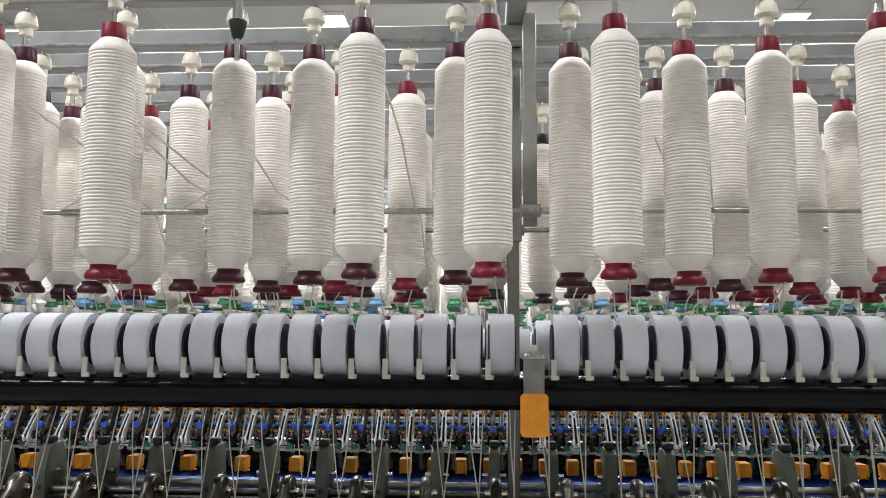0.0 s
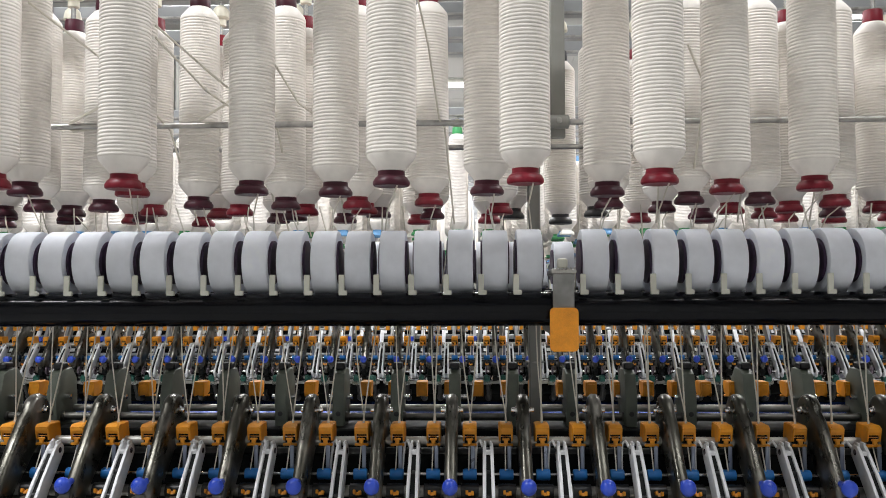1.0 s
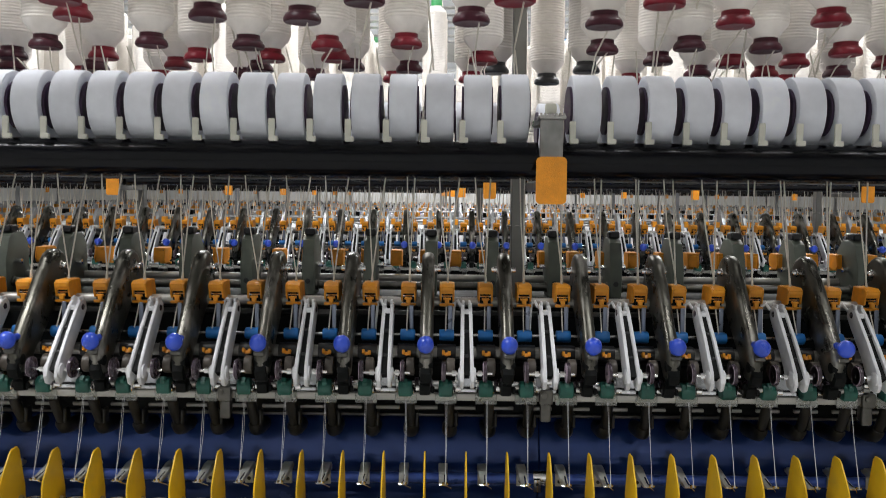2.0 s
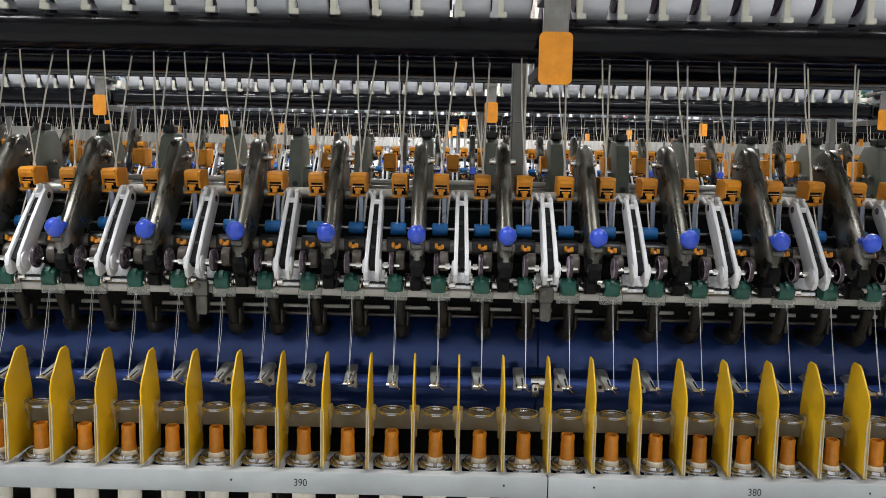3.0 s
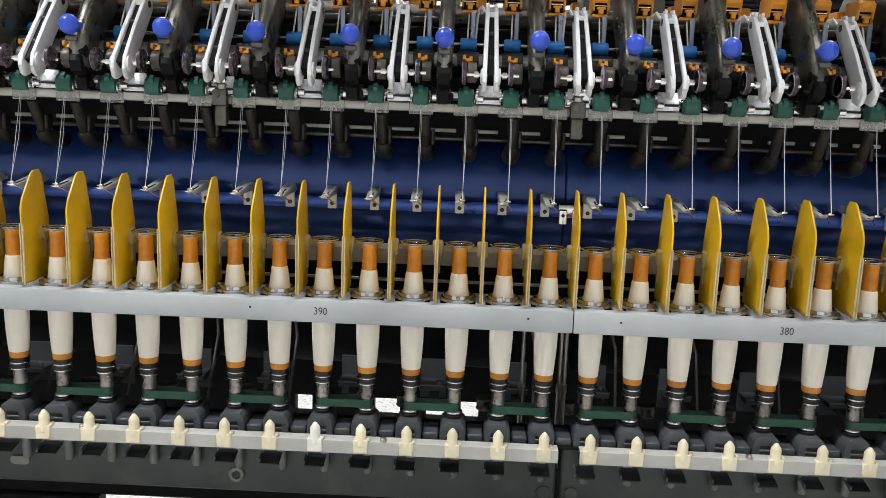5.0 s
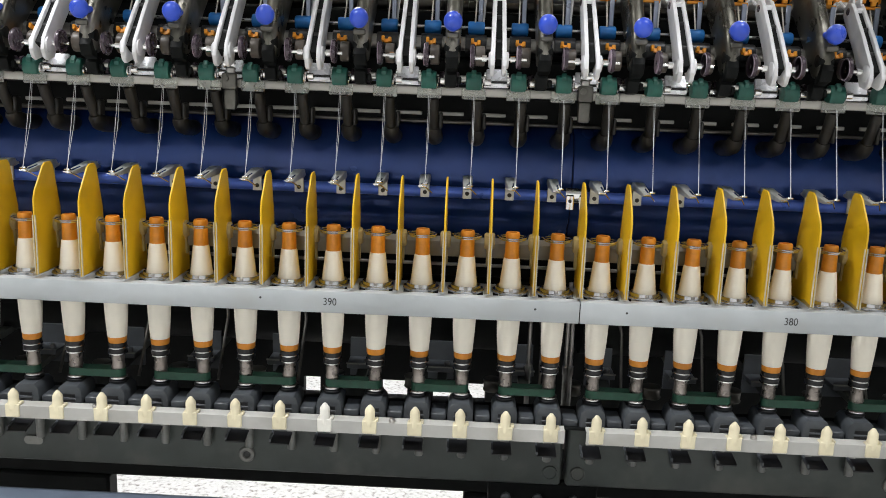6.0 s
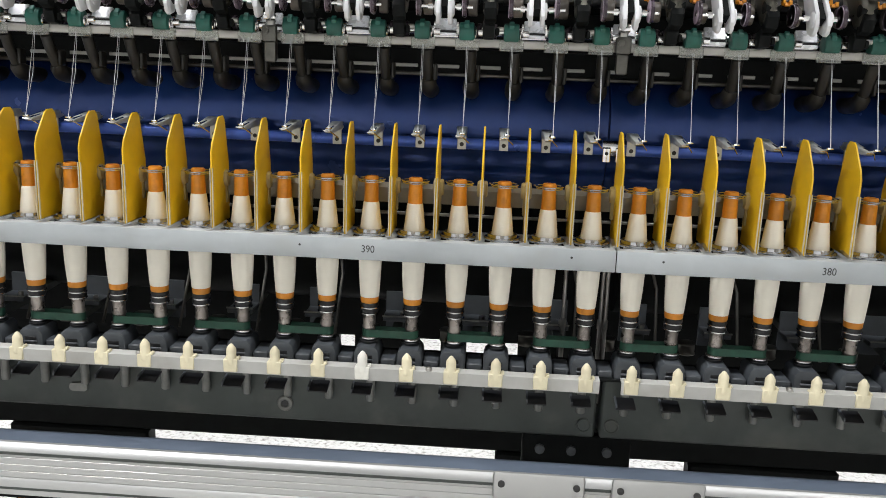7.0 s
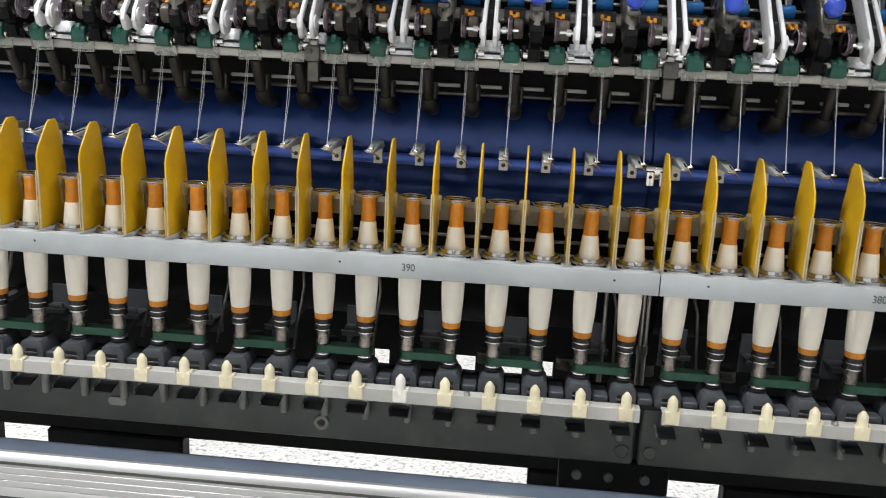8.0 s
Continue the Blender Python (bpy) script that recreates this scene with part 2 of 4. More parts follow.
def arm_outline():
    pts = [(0.012, 1.262), (0.010, 1.285), (0.030, 1.318), (0.112, 1.418)]
    for a in range(160, 0, -20):
        pts.append((0.168 + 0.044 * math.cos(radians(a)), 1.413 + 0.044 * math.sin(radians(a))))
    return pts + [(0.214, 1.40), (0.205, 1.365), (0.150, 1.345), (0.070, 1.275), (0.045, 1.250), (0.020, 1.250)]


def drafting_arm():
    t = thing("drafting_arm", "dark steel weighting arm with a blue ball knob", "machine arm", "weighting arms")
    part("arm_body", slab(B(), arm_outline(), -0.0115, 0.0115, 0.0085, 3), M_ARM, t)
    bm = B()
    bmesh.ops.create_uvsphere(bm, u_segments=20, v_segments=14, radius=1.0, matrix=Matrix.Translation((0, -0.006, 1.314)) @ Matrix.Diagonal((0.0142, 0.0140, 0.0150, 1)))
    lathe(bm, [(0.006, -0.003), (0.006, 0.03)], 12, (0, 0.0, 1.314), "y")
    part("knob", bm, M_KNOB, t, "glossy blue plastic ball knob")
    for side in (-1, 1):
        part("pivot_bolt", lathe(B(), [(0.0, 0.0), (0.0045, 0.001), (0.0055, 0.004), (0.0055, 0.008), (0.008, 0.009), (0.008, 0.012)] if side < 0 else [(0.008, 0.0), (0.008, 0.003), (0.0055, 0.004), (0.0055, 0.008), (0.0045, 0.011), (0.0, 0.012)], 12, (side * 0.0115 - (0.012 if side < 0 else 0), 0.172, 1.425), "x"), M_CHROME, t, "steel pivot bolt")
    bm = lathe(B(), [(0.0, -0.0125), (0.0095, -0.0115), (0.0130, -0.0070), (0.0130, 0.0070), (0.0095, 0.0115), (0.0, 0.0125)], 16, (0, 0.024, 1.276), "x")
    slab(bm, [(0.012, 1.272), (0.006, 1.262), (0.012, 1.246), (0.030, 1.240), (0.036, 1.262)], -0.0095, 0.0095, 0.003, 2)
    part("arm_foot", bm, M_DARK, t, "black foot at the arm's lower end")
    bm = slab(B(), [(0.034, 1.246), (0.028, 1.236), (0.034, 1.219), (0.052, 1.216), (0.056, 1.240)], -0.0110, 0.0075, 0.003, 2)
    box(bm, 0.0080, 0.0150, 0.036, 0.048, 1.222, 1.234, 0.002)
    part("foot_latch", bm, M_DARK, t, "black latch under the arm's foot")
    part("latch_spring", lathe(B(), [(0.0, -0.005), (0.0042, -0.0045), (0.0042, 0.0045), (0.0, 0.005)], 10, (0.0165, 0.044, 1.232), "x"), M_STEEL, t)
    part("knob_plate", box(B(), -0.0095, 0.0095, -0.001, 0.004, 1.2895, 1.2985, 0.002), M_WORN, t, "worn steel plate under the knob")
    return t


def compact_arm():
    t = thing("compact_arm", "pale grey metal lever of two slats with two small rollers", "machine arm", "compacting arms")
    pts = [(0.012, 1.236), (0.003, 1.240), (-0.003, 1.252), (0.003, 1.270), (0.046, 1.317), (0.090, 1.360), (0.100, 1.368), (0.114, 1.370), (0.124, 1.362), (0.125, 1.350), (0.114, 1.338), (0.066, 1.290), (0.044, 1.262), (0.031, 1.241)]
    for s in (-1, 1):
        bm = slab(B(), pts, s * 0.0080 - 0.0032, s * 0.0080 + 0.0032, 0.0014, 2)
        for v in bm.verts:
            v.co.x += s * 0.018 * (1.300 - v.co.z)
        part("side_slat", bm, M_WARM, t)
        part("boss", lathe(B(), [(0.0, -0.0030), (0.0100, -0.0025), (0.0125, -0.0005), (0.0125, 0.0020), (0.0090, 0.0030), (0.0, 0.0030)], 20, (s * 0.0125, 0.013, 1.2600), "x"), M_WARM, t)
        part("pivot_rivet", lathe(B(), [(0.0, -0.0012), (0.0050, -0.0010), (0.0058, 0.0), (0.0050, 0.0010), (0.0, 0.0012)], 14, (s * 0.0104, 0.107, 1.356), "x"), M_DISC, t, "dark round pivot rivet")
    # Black strip between the slats puts the slot's shade into its colour.
    part("slot_spring", slab(B(), [(0.003, 1.262), (0.089, 1.354), (0.104, 1.344), (0.020, 1.252)], -0.0044, 0.0044), M_DARK, t, "black strip for the shade in the slot")
    for y, z in ((0.030, 1.288), (0.062, 1.325)):
        part("spring_coil", lathe(B(), [(0.0, -0.0034), (0.0042, -0.0034), (0.0042, 0.0034), (0.0, 0.0034)], 10, (0, y, z), "x"), M_BLACK, t, "small dark spring coil")
    part("bridge", box(B(), -0.0075, 0.0075, 0.088, 0.102, 1.350, 1.3605, 0.002), M_WARM, t)
    for s in (-1, 1):
        part("crown", box(B(), s * 0.0055 - 0.0022, s * 0.0055 + 0.0022, 0.100, 0.118, 1.366, 1.3745, 0.0015, 2), M_WARM, t)
    part("side_loop", tube(B(), [(-0.010, 0.122, 1.362), (-0.015, 0.130, 1.372), (-0.021, 0.133, 1.366), (-0.023, 0.128, 1.345), (-0.024, 0.120, 1.318)], [0.0028, 0.0028, 0.0026, 0.0024, 0.0018], 8), M_WARM, t, "bent pale side link")
    part("foot_plate", slab(B(), [(0.0600, 1.2300), (0.0700, 1.2470), (0.0745, 1.2450), (0.0645, 1.2280)], -0.0165, 0.0165, 0.001, 1), M_PLATE, t, "foot plate, pale for the chrome's reflection")
    part("foot_line", box(B(), -0.0170, 0.0170, 0.0605, 0.0660, 1.2255, 1.2285, 0.0008), M_BLACK, t)
    part("foot_strip", box(B(), -0.0170, 0.0170, 0.0580, 0.0630, 1.2195, 1.2250, 0.001), M_PLATE, t)
    part("axle", lathe(B(), [(0.0026, -0.043), (0.0026, 0.043)], 10, (0, 0.015, 1.2620), "x"), M_CHROME, t, "thin steel axle")
    for s in (-1, 1):
        part("cot_roller", lathe(B(), [(0.0, -0.0075), (0.010, -0.0075), (0.0148, -0.0068), (0.0155, -0.005), (0.0155, 0.005), (0.0148, 0.0068), (0.010, 0.0075), (0.0, 0.0075)], 22, (s * 0.035 + 0.0075, 0.050, 1.2660), "x"), M_GREYCOT, t, "worn rubber-covered top roller")
        part("end_disc", lathe(B(), [(0.0, -0.0040), (0.0045, -0.0036), (0.006, -0.0022), (0.007, -0.0014), (0.0140, -0.0014), (0.0148, -0.0030), (0.0175, -0.0026), (0.0184, 0.0), (0.0175, 0.0026), (0.0148, 0.0030), (0.0140, 0.0014), (0.007, 0.0014), (0.006, 0.0022), (0.0045, 0.0036), (0.0, 0.0040)], 26, (s * 0.035 - 0.0040, 0.015, 1.2650), "x"), M_DISC, t, "dark purple-rimmed roller disc")
        part("rim_line", lathe(B(), [(0.0150, -0.0036), (0.0166, -0.0038), (0.0166, -0.0026), (0.0150, -0.0024), (0.0150, -0.0036)], 26, (s * 0.035 - 0.0040, 0.015, 1.2650), "x"), M_RIM, t, "pale worn disc rim")
        part("axle_nut", lathe(B(), [(0.0, -0.004), (0.0050, -0.0035), (0.0050, 0.0035), (0.0, 0.004)], 8, (s * 0.0215, 0.015, 1.2620), "x"), M_CHROME, t)
    return t



M_GREYCOT = mk("rubber_cot", (0.085, 0.072, 0.06), 0.4, var=0.2, scale=80, rnd=0.3)
# Pale and hardly metallic; the colour carries chrome's reflection of the lamps.
M_PLATE = mk("pale_glare_plate", (0.84, 0.86, 0.90), 0.28, 0.2, var=0.05, scale=70)
M_RIM = mk("worn_rim", (0.34, 0.27, 0.33), 0.4, var=0.2, scale=100)
M_DISC = mk("purple_disc", (0.05, 0.035, 0.048), 0.25, var=0.4, scale=100)


def roving_clip():
    t = thing("roving_guide", "small orange plastic roving guide clip on a steel rod", "guide clip", "orange roving guides")
    bm = B()
    slab(bm, [(0.128, 1.372), (0.122, 1.397), (0.130, 1.402), (0.172, 1.402), (0.178, 1.376), (0.172, 1.366), (0.15, 1.366)], -0.0135, -0.0100, 0.0008, 1)
    slab(bm, [(0.128, 1.372), (0.122, 1.397), (0.130, 1.402), (0.172, 1.402), (0.178, 1.376), (0.172, 1.366), (0.15, 1.366)], 0.0100, 0.0135, 0.0008, 1)
    slab(bm, [(0.122, 1.391), (0.122, 1.397), (0.130, 1.4025), (0.174, 1.4025), (0.174, 1.397), (0.133, 1.396)], -0.0102, 0.0102)
    slab(bm, [(0.1255, 1.3845), (0.1215, 1.3975), (0.130, 1.4025), (0.134, 1.400), (0.129, 1.3845)], -0.0102, 0.0102)
    box(bm, -0.0135, 0.0135, 0.126, 0.132, 1.3615, 1.3665, 0.001)
    box(bm, -0.0101, 0.0101, 0.1705, 0.1745, 1.369, 1.3965, 0.0008)
    part("clip_body", bm, M_ORANGE, t)
    bm = B()
    box(bm, -0.0040, 0.0040, 0.121, 0.127, 1.3665, 1.3760, 0.001)
    box(bm, -0.0070, 0.0070, 0.121, 0.126, 1.3735, 1.3775, 0.001)
    part("tongue", bm, M_ORANGE, t)
    part("gap", box(B(), -0.0098, 0.0098, 0.131, 0.15, 1.3670, 1.3950), M_DARK, t, "dark opening of the clip")
    part("pin", tube(B(), [(-0.0095, 0.128, 1.3800), (0.0095, 0.128, 1.3800)], 0.0012, 6), M_CHROME, t)
    return t


def blue_sleeve():
    t = thing("apron_roller", "blue plastic sleeve on a thin steel shaft", "roller", "blue sleeves")
    part("sleeve", lathe(B(), [(0.006, -0.0135), (0.0095, -0.013), (0.0105, -0.011), (0.0105, 0.011), (0.0095, 0.013), (0.006, 0.0135)], 18, (0, 0.112, 1.311), "x"), M_BLUEC, t)
    part("link", box(B(), 0.002, 0.010, 0.118, 0.121, 1.318, 1.364, 0.001), M_STRIP, t, "blue-grey steel strip")
    part("wire", tube(B(), [(-0.002, 0.106, 1.320), (-0.001, 0.132, 1.364)], 0.0013, 6), M_STRAND, t)
    part("shaft", lathe(B(), [(0.003, -0.034), (0.003, 0.034)], 8, (0, 0.112, 1.311), "x"), M_CHROME, t)
    bm = slab(B(), [(0.066, 1.283), (0.060, 1.286), (0.062, 1.293), (0.074, 1.288)], -0.0080, -0.0030, 0.0008, 1)
    slab(bm, [(0.066, 1.282), (0.061, 1.284), (0.064, 1.291), (0.074, 1.287)], 0.0020, 0.0075, 0.0008, 1)
    slab(bm, [(0.066, 1.2815), (0.062, 1.2830), (0.066, 1.2880), (0.074, 1.285)], -0.0032, 0.0025)
    part("lower_guide", bm, M_ORANGE, t, "orange forked lower guide")
    return t


def teal_shoe():
    t = thing("suction_shoe", "teal plastic suction shoe with cloudy clear cover", "machine part", "teal shoes")
    pts = [(0.046, 1.214), (0.041, 1.220), (0.040, 1.230), (0.044, 1.2375), (0.051, 1.2415), (0.060, 1.2405), (0.067, 1.234), (0.069, 1.224), (0.066, 1.214)]
    part("shoe", slab(B(), pts, -0.0130, 0.0110, 0.0028, 2), M_TEAL, t)
    part("shoe_tab", slab(B(), [(0.042, 1.230), (0.040, 1.238), (0.046, 1.2445), (0.052, 1.2420)], -0.0050, 0.0030, 0.001, 1), M_TEAL, t, "raised teal tab")
    part("side_ring", lathe(B(), [(0.0045, 0.0), (0.0085, 0.0), (0.0095, 0.0012), (0.0085, 0.0026), (0.0045, 0.0026), (0.0040, 0.0012)], 18, (0.0112, 0.055, 1.2235), "x"), M_CHROME, t, "bright bearing ring in the shoe's side")
    part("cover", box(B(), -0.0190, 0.0190, 0.0555, 0.0585, 1.1990, 1.2165, 0.0012), M_CLEAR, t, "cloudy clear plastic cover")
    part("nipple", lathe(B(), [(0.0, -0.006), (0.0055, -0.005), (0.0055, 0.004), (0.003, 0.006)], 12, (0.022, 0.058, 1.226), "x"), M_CHROME, t)
    part("suction_pipe", tube(B(), [(0.006, 0.070, 1.200), (0.006, 0.080, 1.180), (0.007, 0.094, 1.158), (0.007, 0.106, 1.142)], [0.0095, 0.0090, 0.0088, 0.0088], 12), M_PIPE, t, "black rubber suction pipe")
    part("pipe_cuff", tube(B(), [(0.007, 0.098, 1.1520), (0.007, 0.102, 1.1460), (0.007, 0.112, 1.1380), (0.007, 0.135, 1.1330), (0.007, 0.174, 1.1300)], [0.0100, 0.0130, 0.0140, 0.0135, 0.0135], 14), M_PIPE, t, "flared black rubber cuff on the duct")
    part("pipe_clip", box(B(), 0.0155, 0.0215, 0.085, 0.105, 1.150, 1.176, 0.002), M_PIPE, t)
    return t



def yarn_cop():
    t = thing("yarn_cop", "cream yarn cop wound on an orange tube", "yarn cop", "cops on spindles")
    part("tube_base", lathe(B(), [(0.0138, 0.7935), (0.0147, 0.7955), (0.0149, 0.8040)], 24), M_TUBE, t, "orange tube foot")
    bm = lathe(B(), [(0.0119, 0.945), (0.0108, 0.985), (0.0104, 0.990), (0.0110, 0.9925), (0.0111, 0.9975), (0.0100, 1.0), (0.0075, 1.0), (0.0070, 0.985), (0.0, 0.985)], 24)
    part("paper_tube", bm, M_TUBE, t, "orange paper tube")
    part("yarn_package", lathe(B(), [(0.0143, 0.8025), (0.0152, 0.8040), (0.0167, 0.824), (0.0178, 0.843), (0.0183, 0.858), (0.0186, 0.880), (0.0184, 0.900), (0.0176, 0.914), (0.0150, 0.937), (0.0128, 0.9565), (0.0122, 0.9590), (0.0112, 0.9598)], 28), M_YARN, t)
    return t



def spindle():
    t = thing("spindle", "steel spindle with ringed collar in a slate plastic bearing", "spindle", "spindles")
    bm = B()
    for z in (0.7800, 0.7900):
        lathe(bm, [(0.010, z - 0.0038), (0.0140, z - 0.0034), (0.0149, z), (0.0140, z + 0.0034), (0.010, z + 0.0038)], 22)
    part("collar", bm, M_BLACK, t, "black ringed collar")
    for z in (0.7752, 0.7850):
        part("collar_ring", torus(B(), 0.0142, 0.0014, (0, 0, z)), M_CHROME, t)
    part("whorl", lathe(B(), [(0.0, 0.733), (0.0136, 0.7335), (0.0136, 0.7358), (0.0098, 0.7364), (0.0098, 0.7500), (0.0112, 0.7510), (0.0112, 0.7535), (0.0102, 0.7550), (0.0104, 0.7720), (0.0115, 0.774), (0.0100, 0.793), (0.0, 0.7940)], 20), M_WHORL, t, "worn steel whorl")
    part("base_disc", lathe(B(), [(0.0, 0.7262), (0.0150, 0.7270), (0.0155, 0.7295), (0.0120, 0.7315), (0.0, 0.7320)], 20), M_BLACK, t, "black dust cap")
    part("base_ring", torus(B(), 0.0128, 0.0016, (0, 0, 0.7335)), M_CHROME, t, "bright ringed spindle base")
    out = [(-0.0205, 0.690), (-0.0205, 0.7120), (-0.0185, 0.7200), (-0.0130, 0.7250), (0.0130, 0.7250), (0.0185, 0.7200), (0.0205, 0.7120), (0.0205, 0.690)]
    bm = B()
    a, b = [bm.verts.new((x, -0.030, z)) for x, z in out], [bm.verts.new((x, 0.022, z)) for x, z in out]
    f0 = bm.faces.new(a)
    bm.faces.new(b[::-1])
    for i in range(len(out)):
        bm.faces.new((a[i], b[i], b[(i + 1) % len(out)], a[(i + 1) % len(out)]))
    bmesh.ops.recalc_face_normals(bm, faces=bm.faces[:])
    bmesh.ops.bevel(bm, geom=list(f0.edges), offset=0.003, segments=2, affect="EDGES", profile=0.5)
    part("bearing_housing", bm, M_DKGREY, t, "rounded slate plastic bearing housing")
    part("slot", box(B(), -0.0115, 0.0115, -0.0306, -0.026, 0.6950, 0.7130, 0.002), M_BLACK, t, "dark mouth of the housing")
    part("slot_bar", box(B(), -0.0115, 0.0115, -0.0325, -0.0300, 0.7020, 0.7055, 0.001), M_DKGREY, t)
    part("stub", lathe(B(), [(0.0060, 0.6210), (0.0070, 0.6225), (0.0070, 0.688)], 14, (0.004, 0.001, 0)), M_STUB, t, "grey steel stub under the rail")
    part("spacer", box(B(), 0.0225, 0.0475, -0.026, 0.022, 0.6900, 0.7060, 0.002), M_DKGREY, t, "flat slate spacer beside the bearing")
    part("lever", slab(B(), [(-0.062, 0.6560), (-0.063, 0.6585), (-0.054, 0.6620), (-0.034, 0.6660), (-0.034, 0.6630)], -0.0190, 0.0125, 0.0008, 1), M_BLACK, t, "black brake lever")
    part("lever_lip", slab(B(), [(-0.062, 0.6587), (-0.060, 0.6640), (-0.036, 0.6690), (-0.034, 0.6655)], -0.0195, -0.0165), M_DKGREY, t)
    return t



def drive_tape():
    t = thing("drive_tape", "dark green flat drive tape round two spindle whorls", "drive belt", "drive tapes")
    bm = B()
    pts = []
    for a in range(-90, 91, 15):
        pts.append((P / 2 + 0.0112 * math.cos(radians(a)), 0.0112 * math.sin(radians(a))))
    for a in range(90, 271, 15):
        pts.append((-P / 2 + 0.0112 * math.cos(radians(a)), 0.0112 * math.sin(radians(a))))
    rows = [[bm.verts.new((x * k, y * k2, z)) for x, y in pts] for z, k, k2 in ((0.7365, 1, 1), (0.7490, 1, 1), (0.7490, 0.985, 0.88), (0.7365, 0.985, 0.88))]
    n = len(pts)
    for a, b in zip(rows, rows[1:] + rows[:1]):
        for i in range(n):
            bm.faces.new((a[i], a[(i + 1) % n], b[(i + 1) % n], b[i]))
    part("tape", bm, M_BELT, t)
    return t


# ---- hall: floor, ceiling, walls ----
x0, x1, y0, y1 = HALL
tagged(part("floor", box(B(), x0, x1, y0, y1, -0.1, 0.0), M_FLOOR), "pale speckled terrazzo floor", "floor", kind="structure")
bm = B()
box(bm, x0, x1, y0, y1, CEIL, CEIL + 0.15)
for i in range(16):
    box(bm, x0 + 0.01, x1 - 0.01, y0 + 1.22 * (i + 0.5), y0 + 1.22 * (i + 0.5) + 0.03, CEIL - 0.006, CEIL + 0.002)
for i in range(15):
    box(bm, x0 + 1.22 * (i + 0.5), x0 + 1.22 * (i + 0.5) + 0.03, y0 + 0.01, y1 - 0.01, CEIL - 0.009, CEIL + 0.001)
tagged(part("ceiling", bm, M_CEIL, smooth=False), "white panelled suspended ceiling", "ceiling", kind="structure")
for nm, b in (("wall_north", (x0, x1, y1, y1 + 0.2)), ("wall_south", (x0, x1, y0 - 0.2, y0)), ("wall_west", (x0 - 0.2, x0, y0 - 0.2, y1 + 0.2)), ("wall_east", (x1, x1 + 0.2, y0 - 0.2, y1 + 0.2))):
    tagged(part(nm, box(B(), *b, -0.1, CEIL + 0.15), M_WALL), "plain pale painted hall wall", "wall", kind="structure")

fix = thing("ceiling_lamp", "white ceiling fixture with glowing fluorescent tubes", "ceiling lamp", "hall lamps")
part("housing", box(B(), -0.8, 0.8, -0.12, 0.12, -0.04, 0.0, 0.008), M_WHITEF, fix)
for s in (-0.05, 0.05):
    part("tube", lathe(B(), [(0.014, -0.74), (0.014, 0.74)], 12, (0, s, -0.06), "x"), M_LAMP, fix, "glowing fluorescent tube")
spread(fix, [pose(x, y, CEIL - 0.001) for x, y, _ in LAMPS] + [pose(3.4, 6.4, CEIL - 0.001), pose(-4.2, 4.9, CEIL - 0.001), pose(5.6, 8.5, CEIL - 0.001)])


small = thing("ceiling_lamp", "small bright rectangular ceiling lamp", "ceiling lamp", "hall lamps")
part("housing", box(B(), -0.11, 0.11, -0.28, 0.28, -0.03, 0.0, 0.006), M_WHITEF, small)
part("diffuser", box(B(), -0.095, 0.095, -0.26, 0.26, -0.036, -0.0302), M_LAMP, small, "glowing diffuser")
spread(small, [pose(-0.9, 4.9, CEIL - 0.001), pose(-3.9, 4.9, CEIL - 0.001), pose(2.6, 5.0, CEIL - 0.001), pose(3.5, 6.5, CEIL - 0.001)])

# ---- machine frame ----
def frame_beams(dy, span):
    a, b = span
    t = thing("spindle_beam", "dark grey painted spindle beam of the spinning machine", "machine beam", at=(0, dy, 0))
    bm = B()
    for k in range(-3, 4):
        c0, c1 = JOINT + k * SECTION + 0.004, JOINT + (k + 1) * SECTION - 0.004
        if c1 < a or c0 > b:
            continue
        box(bm, c0, c1, 0.012, 0.055, 0.572, 0.690, 0.004)
    part("beam", bm, M_BEAM, t)
    part("top_plate", box(B(), a, b, -0.033, 0.060, 0.6905, 0.6955, 0.001), M_DARK, t)
    return t


frame_beams(0, (-1.3, 1.9))
frame_beams(NEXT, (-2.2, 2.8))

post = thing("machine_post", "grey steel upright carrying creel and rollers", "machine post", "uprights")
part("column", box(B(), -0.0135, 0.0135, -0.02, 0.02, 1.19, 2.75, 0.002), M_POST, post)
# Same column below the stand, coloured near-black for the shade it stands in.
part("lower_column", box(B(), -0.0135, 0.0135, -0.02, 0.02, 0.0205, 1.1898, 0.002), M_DARK, post, "lower column, near-black for the shade inside the machine")
part("foot", box(B(), -0.06, 0.06, -0.08, 0.08, 0.0, 0.02, 0.004), M_DARK, post)
part("strap", torus(B(), 0.019, 0.0025, (0, 0, 1.50), 20, 6), M_STEEL, post)
spread(post, [pose(0.357 + k * SECTION, MID + 0.015 + j * NEXT, 0) for j in (0, 1) for k in ((0, -1, 1) if j == 0 else (0, -1, 1, -2))])

# inner panels and ducts
for j in range(2):
    dy = j * NEXT
    a, b = (-1.3, 1.9) if j == 0 else (-2.3, 2.9)
    for s, yy in ((1, 0.275), (-1, 2 * MID - 0.275)):
        d = thing("suction_duct", "dark blue glossy painted suction duct under the rollers", "duct", at=(0, dy, 0))
        for k in range(-4, 5):
            c0, c1 = max(a, JOINT + k * SECTION), min(b, JOINT + (k + 1) * SECTION)
            if c1 - c0 < 0.05:
                continue
            part("duct_shell", lathe(B(), [(0.1235, c0 + 0.0005), (0.125, c0 + 0.002), (0.125, c1 - 0.002), (0.1235, c1 - 0.0005)], 40, (0, yy, 1.06), "x"), M_BLUE, d)
